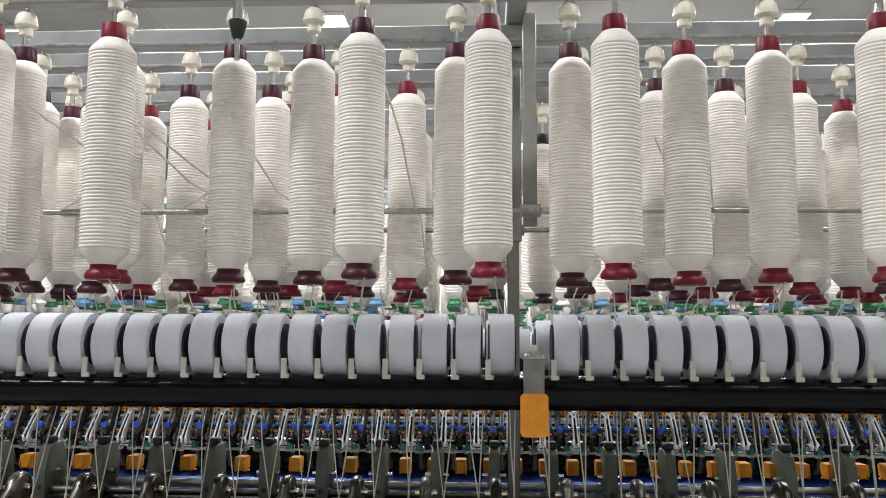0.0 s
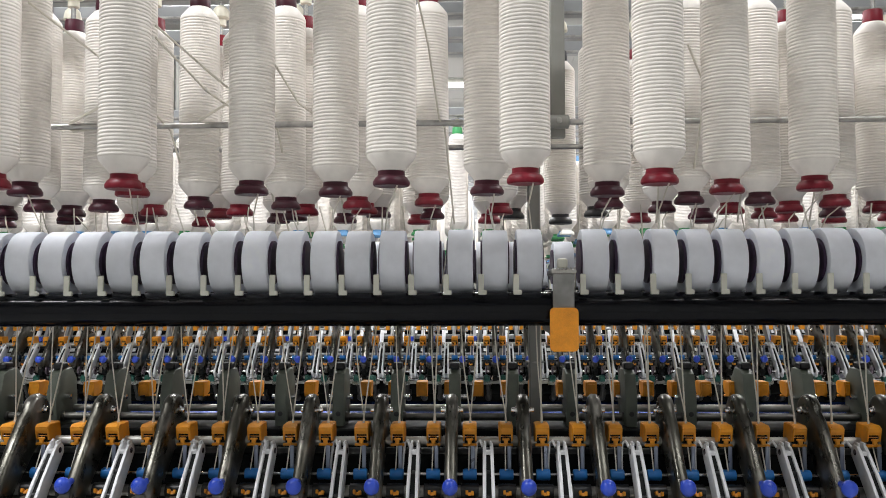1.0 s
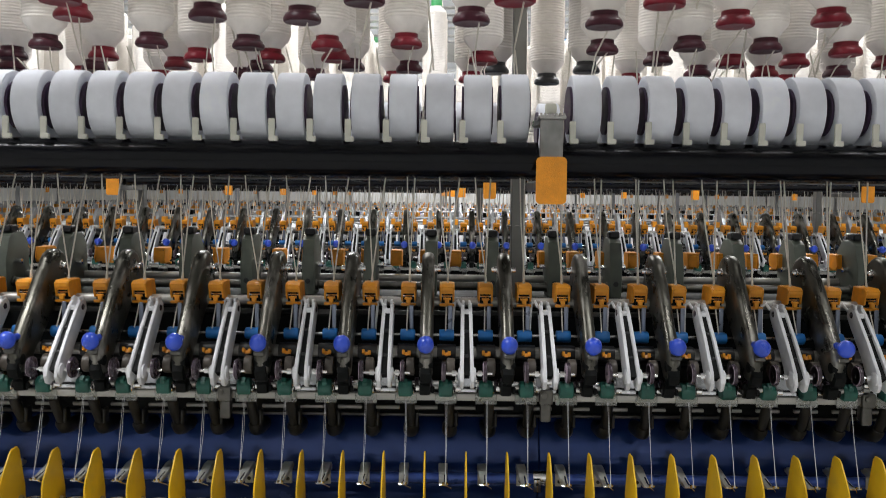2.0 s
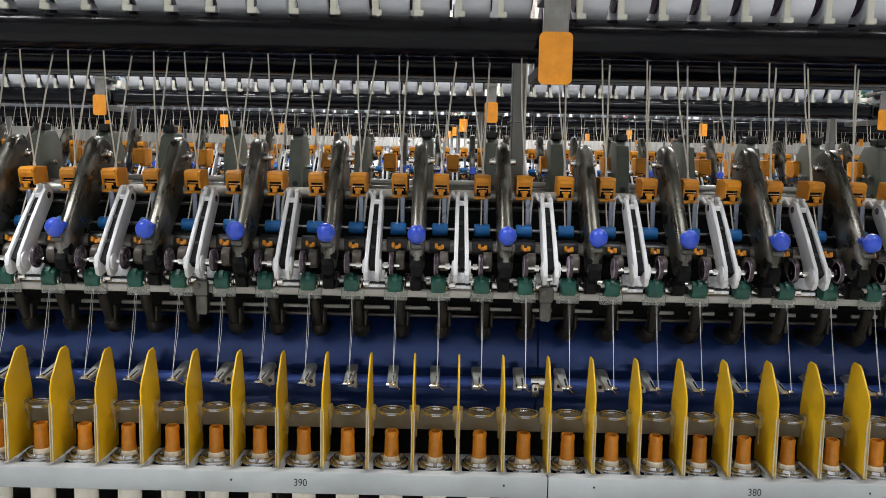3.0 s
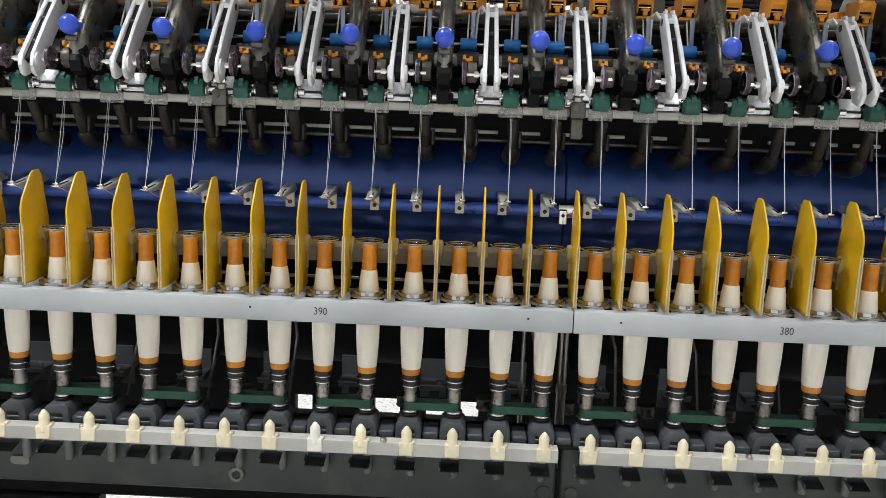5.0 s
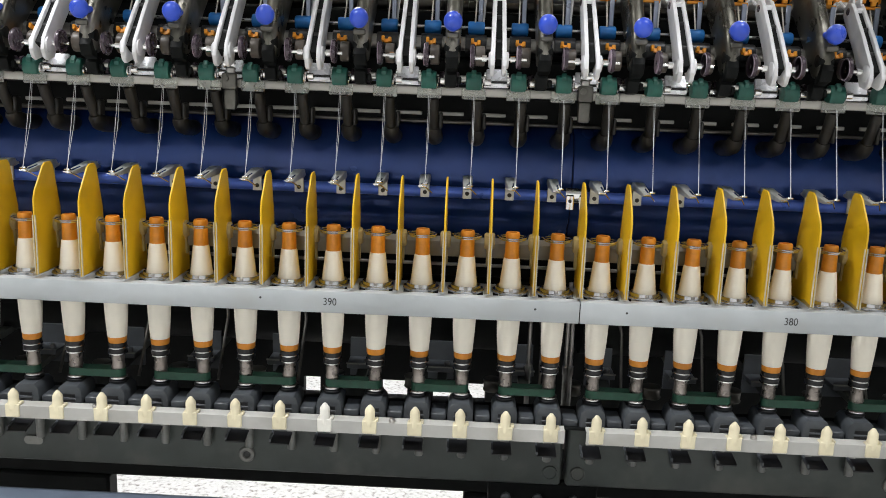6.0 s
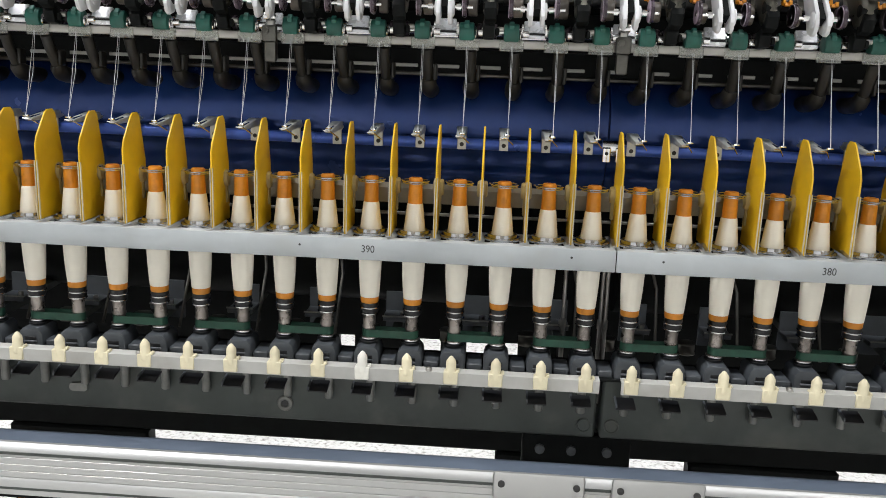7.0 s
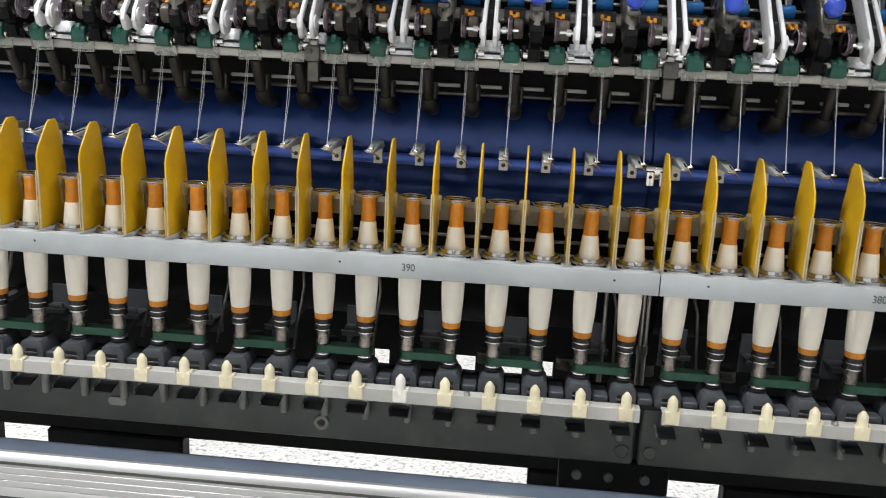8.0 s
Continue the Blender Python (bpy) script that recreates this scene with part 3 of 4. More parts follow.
            if c0 > a:
                part("joint_sleeve", lathe(B(), [(0.122, c0 - 0.02), (0.122, c0 + 0.02)], 32, (0, yy, 1.06), "x"), M_DARK, d)
    # Near-black panels and webs carry the interior's shade behind the cops.
    c = thing("machine_core", "inner machine body, near-black panels for its interior shade", "machine body", at=(0, dy, 0))
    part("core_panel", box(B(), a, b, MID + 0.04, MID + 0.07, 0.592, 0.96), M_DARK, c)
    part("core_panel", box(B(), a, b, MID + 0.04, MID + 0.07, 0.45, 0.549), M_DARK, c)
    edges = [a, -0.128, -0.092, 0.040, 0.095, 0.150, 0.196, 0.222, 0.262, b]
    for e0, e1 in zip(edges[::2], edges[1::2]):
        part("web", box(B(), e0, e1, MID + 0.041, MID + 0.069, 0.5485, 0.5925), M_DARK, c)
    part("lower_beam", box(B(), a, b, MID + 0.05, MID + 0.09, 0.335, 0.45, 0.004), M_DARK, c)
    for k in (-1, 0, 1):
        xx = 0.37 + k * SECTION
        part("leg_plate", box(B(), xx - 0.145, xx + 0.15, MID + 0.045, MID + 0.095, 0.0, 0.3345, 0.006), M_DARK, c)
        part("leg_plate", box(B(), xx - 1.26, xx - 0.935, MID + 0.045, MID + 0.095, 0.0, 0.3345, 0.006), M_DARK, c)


# long rods of the roller stand
def fluted_boss():
    """Roller boss with straight flutes between two plain shoulders."""
    bm = B()
    n = 28
    rows = [[bm.verts.new((x, r * math.cos(math.pi * i / n), r * math.sin(math.pi * i / n))) for i, r in ((i, 0.0135 if i % 4 < 2 else 0.0121) for i in range(2 * n))] for x in (-0.0195, 0.0195)]
    for i in range(2 * n):
        bm.faces.new((rows[0][i], rows[0][(i + 1) % (2 * n)], rows[1][(i + 1) % (2 * n)], rows[1][i]))
    bm.faces.new(rows[0][::-1]), bm.faces.new(rows[1])
    bmesh.ops.recalc_face_normals(bm, faces=bm.faces[:])
    return bm


FLUTED = mesh_of("fluted_boss", fluted_boss(), M_CHROME, False)
bm = B()
for x in (-0.017, -0.006, 0.007):
    lathe(bm, [(0.006, x - 0.004), (0.0118, x - 0.0035), (0.0125, x), (0.0118, x + 0.0035), (0.006, x + 0.004)], 16, (0, 0, 0), "x")
COLLARS = mesh_of("collar", bm, M_DISC)


def rods(dy, a, b, turned=False, lift=0.0):
    def yy(v):
        return dy + (2 * MID - v if turned else v)
    specs = [("front_rail", 0.066, 1.2115, 0.0, M_RAILF), ("fluted_roller", 0.078, 1.2290, 0.0075, M_CHROME), ("middle_roller", 0.085, 1.285, 0.011, M_DARK), ("guide_rod", 0.158, 1.366, 0.0090, M_PALE), ("back_rod", 0.222, 1.354, 0.0095, M_WORN)]
    if turned:
        specs = specs[3:]
    for nm, y, z, r, m in specs:
        z += lift
        t = thing(nm, "long polished steel rod of the drafting stand", "machine rod", "stand rods")
        if r == 0.0:
            lo, hi = sorted((yy(0.0590), yy(0.0710)))
            for k in range(-5, 6):
                c0, c1 = max(a, JOINT + k * 8 * P + 0.008), min(b, JOINT + (k + 1) * 8 * P - 0.008)
                if c1 - c0 > 0.05:
                    part("rail_bar", box(B(), c0, c1, lo, hi, z - 0.0080, z + 0.0055, 0.004, 2), m, t)
        else:
            if nm == "middle_roller":
                apron = mesh_of("apron", lathe(B(), [(0.0115, -0.017), (0.0142, -0.0165), (0.0146, 0.0), (0.0142, 0.0165), (0.0115, 0.017)], 20, (0, yy(y), z), "x"), M_BLACK)
                for n in range(math.ceil(a / P), int(b / P) + 1):
                    part("apron", apron, None, t, "black rubber apron", at=(P * n, 0, 0))
                m = M_RODS
            bm = lathe(B(), [(r, a), (r, b)], 16, (0, yy(y), z), "x")
            if nm == "fluted_roller":
                for n in range(math.ceil(a / P), int(b / P) + 1):
                    if n % 2:
                        part("fluted_boss", FLUTED, None, t, "bright fluted steel roller boss", at=(P * (n + 0.5), yy(y), z))
                    else:
                        part("collar", COLLARS, None, t, "dark shaft collars", at=(P * (n + 0.5), yy(y), z))
            if nm == "back_rod":
                for k in range(int((b - a) / (2 * P))):
                    xx = JOINT + (k - int((JOINT - a) / (2 * P)) + 0.5) * 2 * P
                    lathe(bm, [(r, xx - 0.02), (r + 0.003, xx - 0.019), (r + 0.003, xx + 0.019), (r, xx + 0.02)], 16, (0, yy(y), z), "x")
            part("rod", bm, m, t)
    if turned:
        # Added bed under the rear arms, near-black like the stand's shaded inside.
        t = thing("rear_bed", "added dark bed carrying the rear plate arms", "machine bed")
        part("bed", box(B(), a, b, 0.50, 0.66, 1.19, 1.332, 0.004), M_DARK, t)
    else:
        t = thing("slat_rail", "pale steel slat behind the suction pipes", "machine rod")
        slat_me = mesh_of("slat", box(B(), -0.024, 0.02, yy(0.136), yy(0.1435), 1.169 + lift, 1.175 + lift, 0.001), M_BAR)
        for k in range(int((b - a) / P)):
            part("slat", slat_me, None, t, at=(P * (math.ceil(a / P) + k + 0.5), 0, 0))
        # Near-black sheet that darkens the duct's shaded upper part.
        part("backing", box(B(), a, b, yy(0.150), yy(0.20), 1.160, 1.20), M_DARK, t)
        part("polished_rod", lathe(B(), [(0.0035, a), (0.0035, b)], 10, (0, yy(0.140), 1.1585 + lift), "x"), M_WORN, t)
        # Near-black blocks put in for the shade between the rollers and the duct.
        part("roller_bed", box(B(), a, b, yy(0.098), yy(0.235), 1.2005, 1.262, 0.004), M_DARK, t, "dark block for the shade under the rollers")
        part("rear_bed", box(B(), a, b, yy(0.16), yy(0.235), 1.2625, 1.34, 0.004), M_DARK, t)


rods(0, -1.1, 1.6)
rods(0, -1.2, 1.7, True)
rods(NEXT, -2.2, 2.8, lift=LIFT)


def frange(lo, hi):
    return range(lo, hi + 1)


# ---- drafting stand ----
arms = [pose(0.035 + 2 * P * n, 0, 0) for n in frange(-5, 8)]
arms += [pose(0.035 + 2 * P * n, NEXT, LIFT) for n in frange(-15, 18)]
spread(drafting_arm(), arms)
rear = thing("plate_lever", "green-grey painted plate arm with a black clip", "machine arm", "rear arms")
part("plate", slab(B(), [(0.52, 1.335), (0.515, 1.40), (0.535, 1.458), (0.555, 1.468), (0.60, 1.468), (0.625, 1.44), (0.63, 1.36), (0.60, 1.33)], -0.014, 0.014, 0.004, 2), M_GREENP, rear)
part("clip", box(B(), -0.012, 0.012, 0.545, 0.58, 1.468, 1.484, 0.003), M_BLACK, rear, "black clip on the top")
part("hole", lathe(B(), [(0.0, -0.0005), (0.006, 0.0)], 12, (0, 0.5165, 1.365), "y"), M_INK, rear)
for sgn in (-1, 1):
    part("side_bolt", lathe(B(), [(0.0, -0.008), (0.006, -0.007), (0.006, 0.007), (0.0, 0.008)], 10, (sgn * 0.022, 0.56, 1.40), "x"), M_CHROME, rear)
spread(rear, [pose(0.0335 + 2 * P * n, 0, 0) for n in frange(-7, 9)])
white = [pose(0.105 + 2 * P * n, 0, 0) for n in frange(-6, 7)] + [pose(0.105 + 2 * P * n, NEXT, LIFT) for n in frange(-15, 17)]
spread(compact_arm(), white)
clips = [pose(P * n, 0, 0) for n in frange(-10, 17)] + [pose(P * n + 0.02, 2 * MID, 0.03, 0, 0, 180) for n in frange(-13, 20)] + [pose(P * n, NEXT, LIFT) for n in frange(-29, 34)]
spread(roving_clip(), clips)
spread(blue_sleeve(), [pose(P * n, 0, 0) for n in frange(-10, 17)] + [pose(P * n, NEXT, LIFT) for n in frange(-28, 33)])
spread(teal_shoe(), [pose(P * n, 0, 0) for n in frange(-10, 17)] + [pose(P * n, NEXT, LIFT) for n in frange(-28, 33)])

br = thing("rail_bracket", "worn cloudy bracket hanging at the rail joint", "bracket", "rail brackets")
bm = B()
box(bm, -0.0120, 0.0120, 0.046, 0.058, 1.196, 1.222, 0.004, 2)
box(bm, -0.0095, 0.0095, 0.052, 0.064, 1.164, 1.197, 0.004, 2)
part("bracket_body", bm, M_WORN, br)
part("bracket_core", box(B(), -0.0080, 0.0080, 0.0585, 0.076, 1.168, 1.236, 0.003), M_STEEL, br, "steel core of the bracket")
part("upper_knuckle", lathe(B(), [(0.0, -0.010), (0.007, -0.009), (0.008, 0.0), (0.007, 0.009), (0.0, 0.010)], 14, (0, 0.056, 1.236), "x"), M_CHROME, br, "bright steel knuckle")
part("screw", lathe(B(), [(0.0, 0.0405), (0.005, 0.0415), (0.005, 0.0465)], 10, (-0.004, 0, 1.213), "y"), M_WORN, br)
part("lock_lever", box(B(), -0.0035, 0.0035, 0.046, 0.052, 1.236, 1.262, 0.0015), M_CHROME, br)
spread(br, [pose(JOINT - 0.001 + 8 * P * k, 0, 0.005) for k in (-2, -1, 0, 1, 2)])

# ---- lappets (keyed in motions) ----
LAPPETS = []
M_BEIGE = mk("beige_bracket_paint", (0.20, 0.185, 0.145), 0.5, var=0.15, scale=40, dirt=((0.08, 0.07, 0.05), 0.5))
for k in (-1, 0):
    t = thing("lappet_rail", "blue lacquered lappet tube with grey thread guides", "lappet rail", "lappet rails")
    a, b = (-1.2, JOINT - 0.014) if k < 0 else (JOINT + 0.014, 1.7)
    part("lappet_tube", lathe(B(), [(0.0095, a), (0.0095, b)], 20, (0, 0.112, 1.045), "x"), M_BLUET, t)
    bm = B()
    slab(bm, [(0.096, 1.031), (0.096, 1.056), (0.104, 1.061), (0.118, 1.061), (0.118, 1.057), (0.100, 1.054), (0.100, 1.031)], -0.0075, 0.0075, 0.0008, 1)
    slab(bm, [(0.026, 1.0550), (0.014, 1.0580), (0.020, 1.0608), (0.088, 1.0690), (0.106, 1.0680), (0.112, 1.0590), (0.098, 1.0560)], -0.0082, 0.0082, 0.0012, 2)
    for v in bm.verts:
        if v.co.y < 0.06:
            v.co.x *= 0.72
    hinge = mesh_of("lappet", bm, M_LAPPET)
    hole = mesh_of("hole", lathe(B(), [(0.0, -0.0004), (0.0036, 0.0)], 12, (0, 0.0956, 1.0395), "y"), M_INK)
    wire = mesh_of("wire", torus(tube(tube(B(), [(0.003, 0.050, 1.0640), (0.002, 0.022, 1.0615), (0.003, 0.008, 1.0640)], 0.0016, 6), [(-0.007, 0.012, 1.0600), (0.004, 0.014, 1.0590), (0.014, 0.030, 1.0480)], 0.0010, 6), 0.0042, 0.0014, (0.004, 0.004, 1.0650), 14, 6), M_CHROME)
    for n in (frange(-11, 5) if k < 0 else frange(6, 17)):
        lap = part("lappet", hinge, None, t, at=(P * n - 0.004, 0, 0.006))
        part("hole", hole, None, lap)
        part("wire", wire, None, lap, "bright steel thread guide wire")
    LAPPETS.append((t, 0.0))
coup = thing("coupling", "bright metal coupling joining two blue tubes", "coupling")
bm = lathe(B(), [(0.0100, -0.0185), (0.0132, -0.0175), (0.0138, -0.015), (0.0138, 0.015), (0.0132, 0.0175), (0.0100, 0.0185)], 24, (0, 0.112, 1.047), "x")
slab(bm, [(0.0945, 1.026), (0.0945, 1.048), (0.102, 1.052), (0.108, 1.026)], -0.0175, -0.004, 0.002, 2)
slab(bm, [(0.0945, 1.026), (0.0945, 1.048), (0.102, 1.052), (0.108, 1.026)], 0.004, 0.0175, 0.002, 2)
part("sleeve", bm, M_CHROME, coup)
for s in (-0.009, 0.009):
    part("screw_hole", lathe(B(), [(0.0, -0.0006), (0.003, 0.0)], 10, (s * 1.2, 0.0943, 1.040), "y"), M_INK, coup)
LAPPETS.append((coup, JOINT + 0.002))

# ---- threads between rollers and lappets ----
th = thing("yarn_thread", "fine white yarn running down to the lappet", "yarn", "running yarns")
part("strand", tube(B(), [(0, 0.044, 1.205), (0.0006, 0.002, 1.071)], 0.00040, 5), M_THREAD, th)
part("strand", tube(B(), [(0.0020, 0.044, 1.205), (0.0020, 0.030, 1.14), (0, 0.002, 1.071)], 0.00036, 5), M_THREAD, th)
LAPPETS += [(ob, P * n) for ob, n in zip(spread(th, [pose(P * n, 0, 0) for n in frange(-11, 17)]), frange(-11, 17))]

# ---- ring rail with rings, separators and balloon rings (keyed in motions) ----
RAILS = []
M_EAR = mk("ochre_foot", (0.34, 0.26, 0.10), 0.5, var=0.15, scale=60, dirt=((0.15, 0.11, 0.05), 0.4))
ring_me = mesh_of("ring", lathe(torus(B(), 0.0276, 0.0016, (0, 0, 0.0030)), [(0.0285, 0.0), (0.0285, 0.003), (0.0268, 0.0042), (0.0240, 0.0044), (0.0232, 0.0095), (0.0218, 0.0098), (0.0212, 0.0090), (0.0212, 0.001)], 36), M_RING)
trav = mesh_of("traveller", box(B(), -0.003, 0.003, -0.0255, -0.0215, 0.005, 0.010, 0.001), M_STEEL)
sep_pts = [(-0.040, 0.004), (-0.040, 0.122), (-0.034, 0.136), (-0.006, 0.170), (0.002, 0.175), (0.020, 0.175), (0.027, 0.168), (0.045, 0.098), (0.045, 0.004)]
sep_me = mesh_of("separator", slab(B(), sep_pts, -0.0014, 0.0014, 0.0006, 1), M_YELLOW)
bm = B()
for s in (-0.0022, 0.0016):
    box(bm, s - 0.0004, s + 0.001, -0.0412, -0.0385, 0.004, 0.098)
edge_me = mesh_of("edging", bm, M_EDGE)
spring_me = mesh_of("clip_tongue", slab(B(), [(-0.046, 0.0045), (-0.046, 0.006), (-0.012, 0.011), (-0.012, 0.0095)], -0.0065, -0.0015), M_STEEL)
bm = torus(B(), 0.0212, 0.0011, (0, 0, 0.0872), 30, 8)
torus(bm, 0.0200, 0.0010, (0, 0.001, 0.0842), 30, 8)
tube(bm, [(-0.0205, 0.004, 0.0872), (-0.0235, 0.014, 0.0862), (-0.0150, 0.0300, 0.0800)], 0.0011, 6)
box(bm, -0.006, 0.006, 0.0195, 0.0345, 0.0815, 0.0845, 0.001)
ball_me = mesh_of("balloon_ring", bm, M_RING)
back_me = mesh_of("ring_bracket", slab(B(), [(0.031, 0.046), (0.028, 0.070), (0.034, 0.078), (0.037, 0.050)], -0.0335, 0.0335, 0.001, 1), M_BEIGE)
bm = slab(B(), [(0.020, 0.062), (0.014, 0.072), (0.016, 0.084), (0.026, 0.088), (0.036, 0.080), (0.034, 0.062)], -0.0085, 0.0085, 0.003, 2)
slab(bm, [(0.026, 0.034), (0.024, 0.062), (0.034, 0.062), (0.034, 0.034)], -0.0045, 0.0045, 0.001, 1)
ear_me = mesh_of("separator_foot", bm, M_EAR)
for k in (-1, 0):
    t = thing("ring_rail", "light grey ring rail with chrome rings and yellow separators", "ring rail", "ring rails")
    a, b = (JOINT - SECTION + 0.001, JOINT - 0.0008) if k < 0 else (JOINT + 0.0008, JOINT + SECTION)
    bm = B()
    box(bm, a, b, -0.050, -0.0465, -0.034, 0.0, 0.0012, 2)
    n_lo, n_hi = (-11, 5) if k < 0 else (6, 17)
    box(bm, a, b, -0.0466, -0.0285, -0.004, -0.0005)
    box(bm, a, b, 0.0285, 0.046, -0.004, -0.0005)
    for n in frange(n_lo, n_hi + 1):
        box(bm, max(a, P * n - P / 2 - 0.0075), min(b, P * n - P / 2 + 0.0075), -0.0286, 0.0286, -0.004, -0.0005)
    part("rail_body", bm, M_GREY, t, "light grey painted rail face")
    for n in frange(n_lo, n_hi):
        x = P * n
        ring = part("ring", ring_me, None, t, at=(x, 0, -0.0004))
        part("traveller", trav, None, ring)
        sp = part("separator", sep_me, None, t, at=(x + P / 2 + (0.0015 if n == 5 else 0), 0, 0))
        part("edging", edge_me, None, sp, "pale edge strip")
        part("clip_tongue", spring_me, None, t, at=(x + P / 2, 0, 0))
        part("balloon_ring", ball_me, None, t, "chrome wire balloon ring", at=(x, 0, 0))
        part("ring_bracket", back_me, None, t, at=(x, 0, 0))
        part("separator_foot", ear_me, None, t, at=(x + P / 2, 0, 0))
    for hx in ([-0.104, 0.317, -0.6] if k < 0 else [0.456, 0.88]):
        part("rivet_hole", lathe(B(), [(0.0, -0.0004), (0.0019, 0.0)], 10, (hx, -0.0502, -0.0138), "y"), M_INK, t)
    cu = bpy.data.curves.new("digits", "FONT")
    cu.body, cu.size, cu.align_x, cu.align_y, cu.extrude = ("390" if k < 0 else "380"), 0.0165, "CENTER", "CENTER", 0.0001
    tmp = bpy.data.objects.new("digits", cu)
    scene.collection.objects.link(tmp)
    bpy.context.view_layer.update()
    me = bpy.data.meshes.new_from_object(tmp.evaluated_get(bpy.context.evaluated_depsgraph_get()))
    bpy.data.objects.remove(tmp)
    me.materials.clear()
    me.materials.append(M_INK)
    dg = part("number_print", me, None, t, "stencilled black spindle number")
    dg.matrix_basis = pose(0.003 if k < 0 else 0.703, -0.0503, -0.0165, 90, 0, 0) @ Matrix.Diagonal((0.86, 1, 1, 1))
    RAILS.append(t)

# ---- spindles and cops ----
near = [pose(P * n, 0, 0) for n in frange(-11, 17)]
spread(yarn_cop(), near)
spread(spindle(), near)
spread(drive_tape(), [pose(P * (2 * n + 0.5), 0, 0) for n in frange(-5, 8)])

for k in (-1, 0):
    t = thing("brake_bar", "pale grey brake bar with ivory plastic pegs", "brake bar", "brake bars")
    a, b = (-1.15, 0.3715) if k < 0 else (0.405, 1.9)
    part("bar", slab(B(), [(-0.073, 0.6855), (-0.073, 0.7055), (-0.071, 0.7068), (-0.054, 0.7068), (-0.054, 0.7040), (-0.0695, 0.7040), (-0.0695, 0.6855)], a, b), M_BAR, t)
    bm = B()
    box(bm, -0.0112, 0.0112, -0.0757, -0.0615, 0.6870, 0.7085, 0.0015)
    lathe(bm, [(0.0085, 0.6985), (0.0085, 0.7110), (0.0079, 0.7120), (0.0079, 0.7215), (0.0074, 0.7245), (0.0030, 0.7310), (0.0012, 0.7322), (0.0, 0.7322)], 16, (0, -0.068, 0))
    box(bm, 0.0085, 0.0135, -0.073, -0.0620, 0.7065, 0.7110, 0.001)
    me = mesh_of("peg", bm, M_CREAM)
    for n in (frange(-11, 5) if k < 0 else frange(6, 17)):
        if n == 0:
            fresh = me.copy()
            fresh.materials[0] = M_WHITEF
            part("peg", fresh, None, t, "fresh white plastic peg", at=(0, 0, 0))
        else:
            part("peg", me, None, t, at=(P * n, 0, 0))
    for x in ([-0.36, 0.105] if k < 0 else [0.66]):
        part("bolt", lathe(B(), [(0.005, 0.7062), (0.005, 0.711), (0.003, 0.7125), (0.0, 0.713)], 10, (x, -0.069, 0)), M_STEEL, t)

wash = thing("washer_lug", "round grey lug with a hole on the beam", "lug", "beam lugs")
bm = torus(B(), 0.0098, 0.0040, (0, 0, 0), 20, 8)
bmesh.ops.rotate(bm, verts=bm.verts, cent=(0, 0, 0), matrix=Euler((radians(90), 0, 0)).to_matrix())
part("ring", bm, M_STUB, wash)
part("hole", lathe(B(), [(0.0, -0.0006), (0.0070, 0.0)], 14, (0, 0, 0), "y"), M_INK, wash)
spread(wash, [pose(x, 0.010, 0.603) for x in (-0.143, 0.92)])
pill = thing("oval_lug", "flat oval grey lug on the beam", "lug")
bm = B()
ring = [bm.verts.new((math.copysign(0.0085, math.cos(a)) + 0.0075 * math.cos(a), 0, 0.0075 * math.sin(a))) for a in (2 * math.pi * (i + 0.5) / 20 for i in range(20))]
f = bmesh.ops.extrude_face_region(bm, geom=[bm.faces.new(ring)])
bmesh.ops.translate(bm, verts=[v for v in f["geom"] if isinstance(v, bmesh.types.BMVert)], vec=(0, -0.004, 0))
bmesh.ops.recalc_face_normals(bm, faces=bm.faces[:])
part("plate", bm, M_STUB, pill)
pill.matrix_basis = pose(-0.503, 0.0115, 0.611)
lug = thing("dark_lug", "round dark lug at the beam joint", "lug", "dark lugs")
part("boss", lathe(B(), [(0.0095, 0.0105), (0.0105, 0.0090), (0.0125, 0.0090), (0.0130, 0.0125)], 20, (0, 0, 0), "y"), M_BEAM, lug)
part("hole", lathe(B(), [(0.0, 0.0106), (0.0100, 0.0110)], 20, (0, 0, 0), "y"), M_INK, lug, "dark hole")
spread(lug, [pose(x, 0, 0.595) for x in (0.362, 0.408)])

# ---- doffer rail below ----
t = thing("doffer_rail", "grooved aluminium profile rail with a blue-grey cover", "rail")
part("cover_strip", box(B(), -1.6, 2.2, -0.0795, -0.031, 0.530, 0.5465, 0.004, 2), M_ALUTOP, t, "blue-grey cover strip")
bm = B()
prof = [(-0.080, 0.5485), (-0.086, 0.5485), (-0.090, 0.544), (-0.104, 0.541)]
for i in range(4):
    z = 0.533 - i * 0.012
    prof += [(-0.106, z), (-0.1045, z - 0.001), (-0.106, z - 0.002)]
prof += [(-0.110, 0.487), (-0.110, 0.468), (-0.080, 0.468)]
slab(bm, prof, -1.6, 2.2)
part("profile", bm, M_ALU, t)
part("lower_strip", box(B(), -1.6, 2.2, -0.108, -0.085, 0.462, 0.4675), M_DARK, t)
part("upper_groove", box(B(), -1.6, 2.2, -0.1066, -0.100, 0.5365, 0.5405), M_BEAM, t, "dark groove under the lip")
part("lower_groove", box(B(), -1.6, 2.2, -0.1106, -0.105, 0.4775, 0.4815), M_BEAM, t, "dark groove along the foot")
part("peg_bar", box(B(), -1.6, 2.2, -0.0748, -0.040, 0.235, 0.255, 0.002), M_DARK, t, "dark bar under the empty tubes")
for x in (-1.0, 0.376, 1.7):
    part("leg", box(B(), x - 0.03, x + 0.03, -0.10, -0.075, 0.0, 0.4615, 0.003), M_DARK, t)
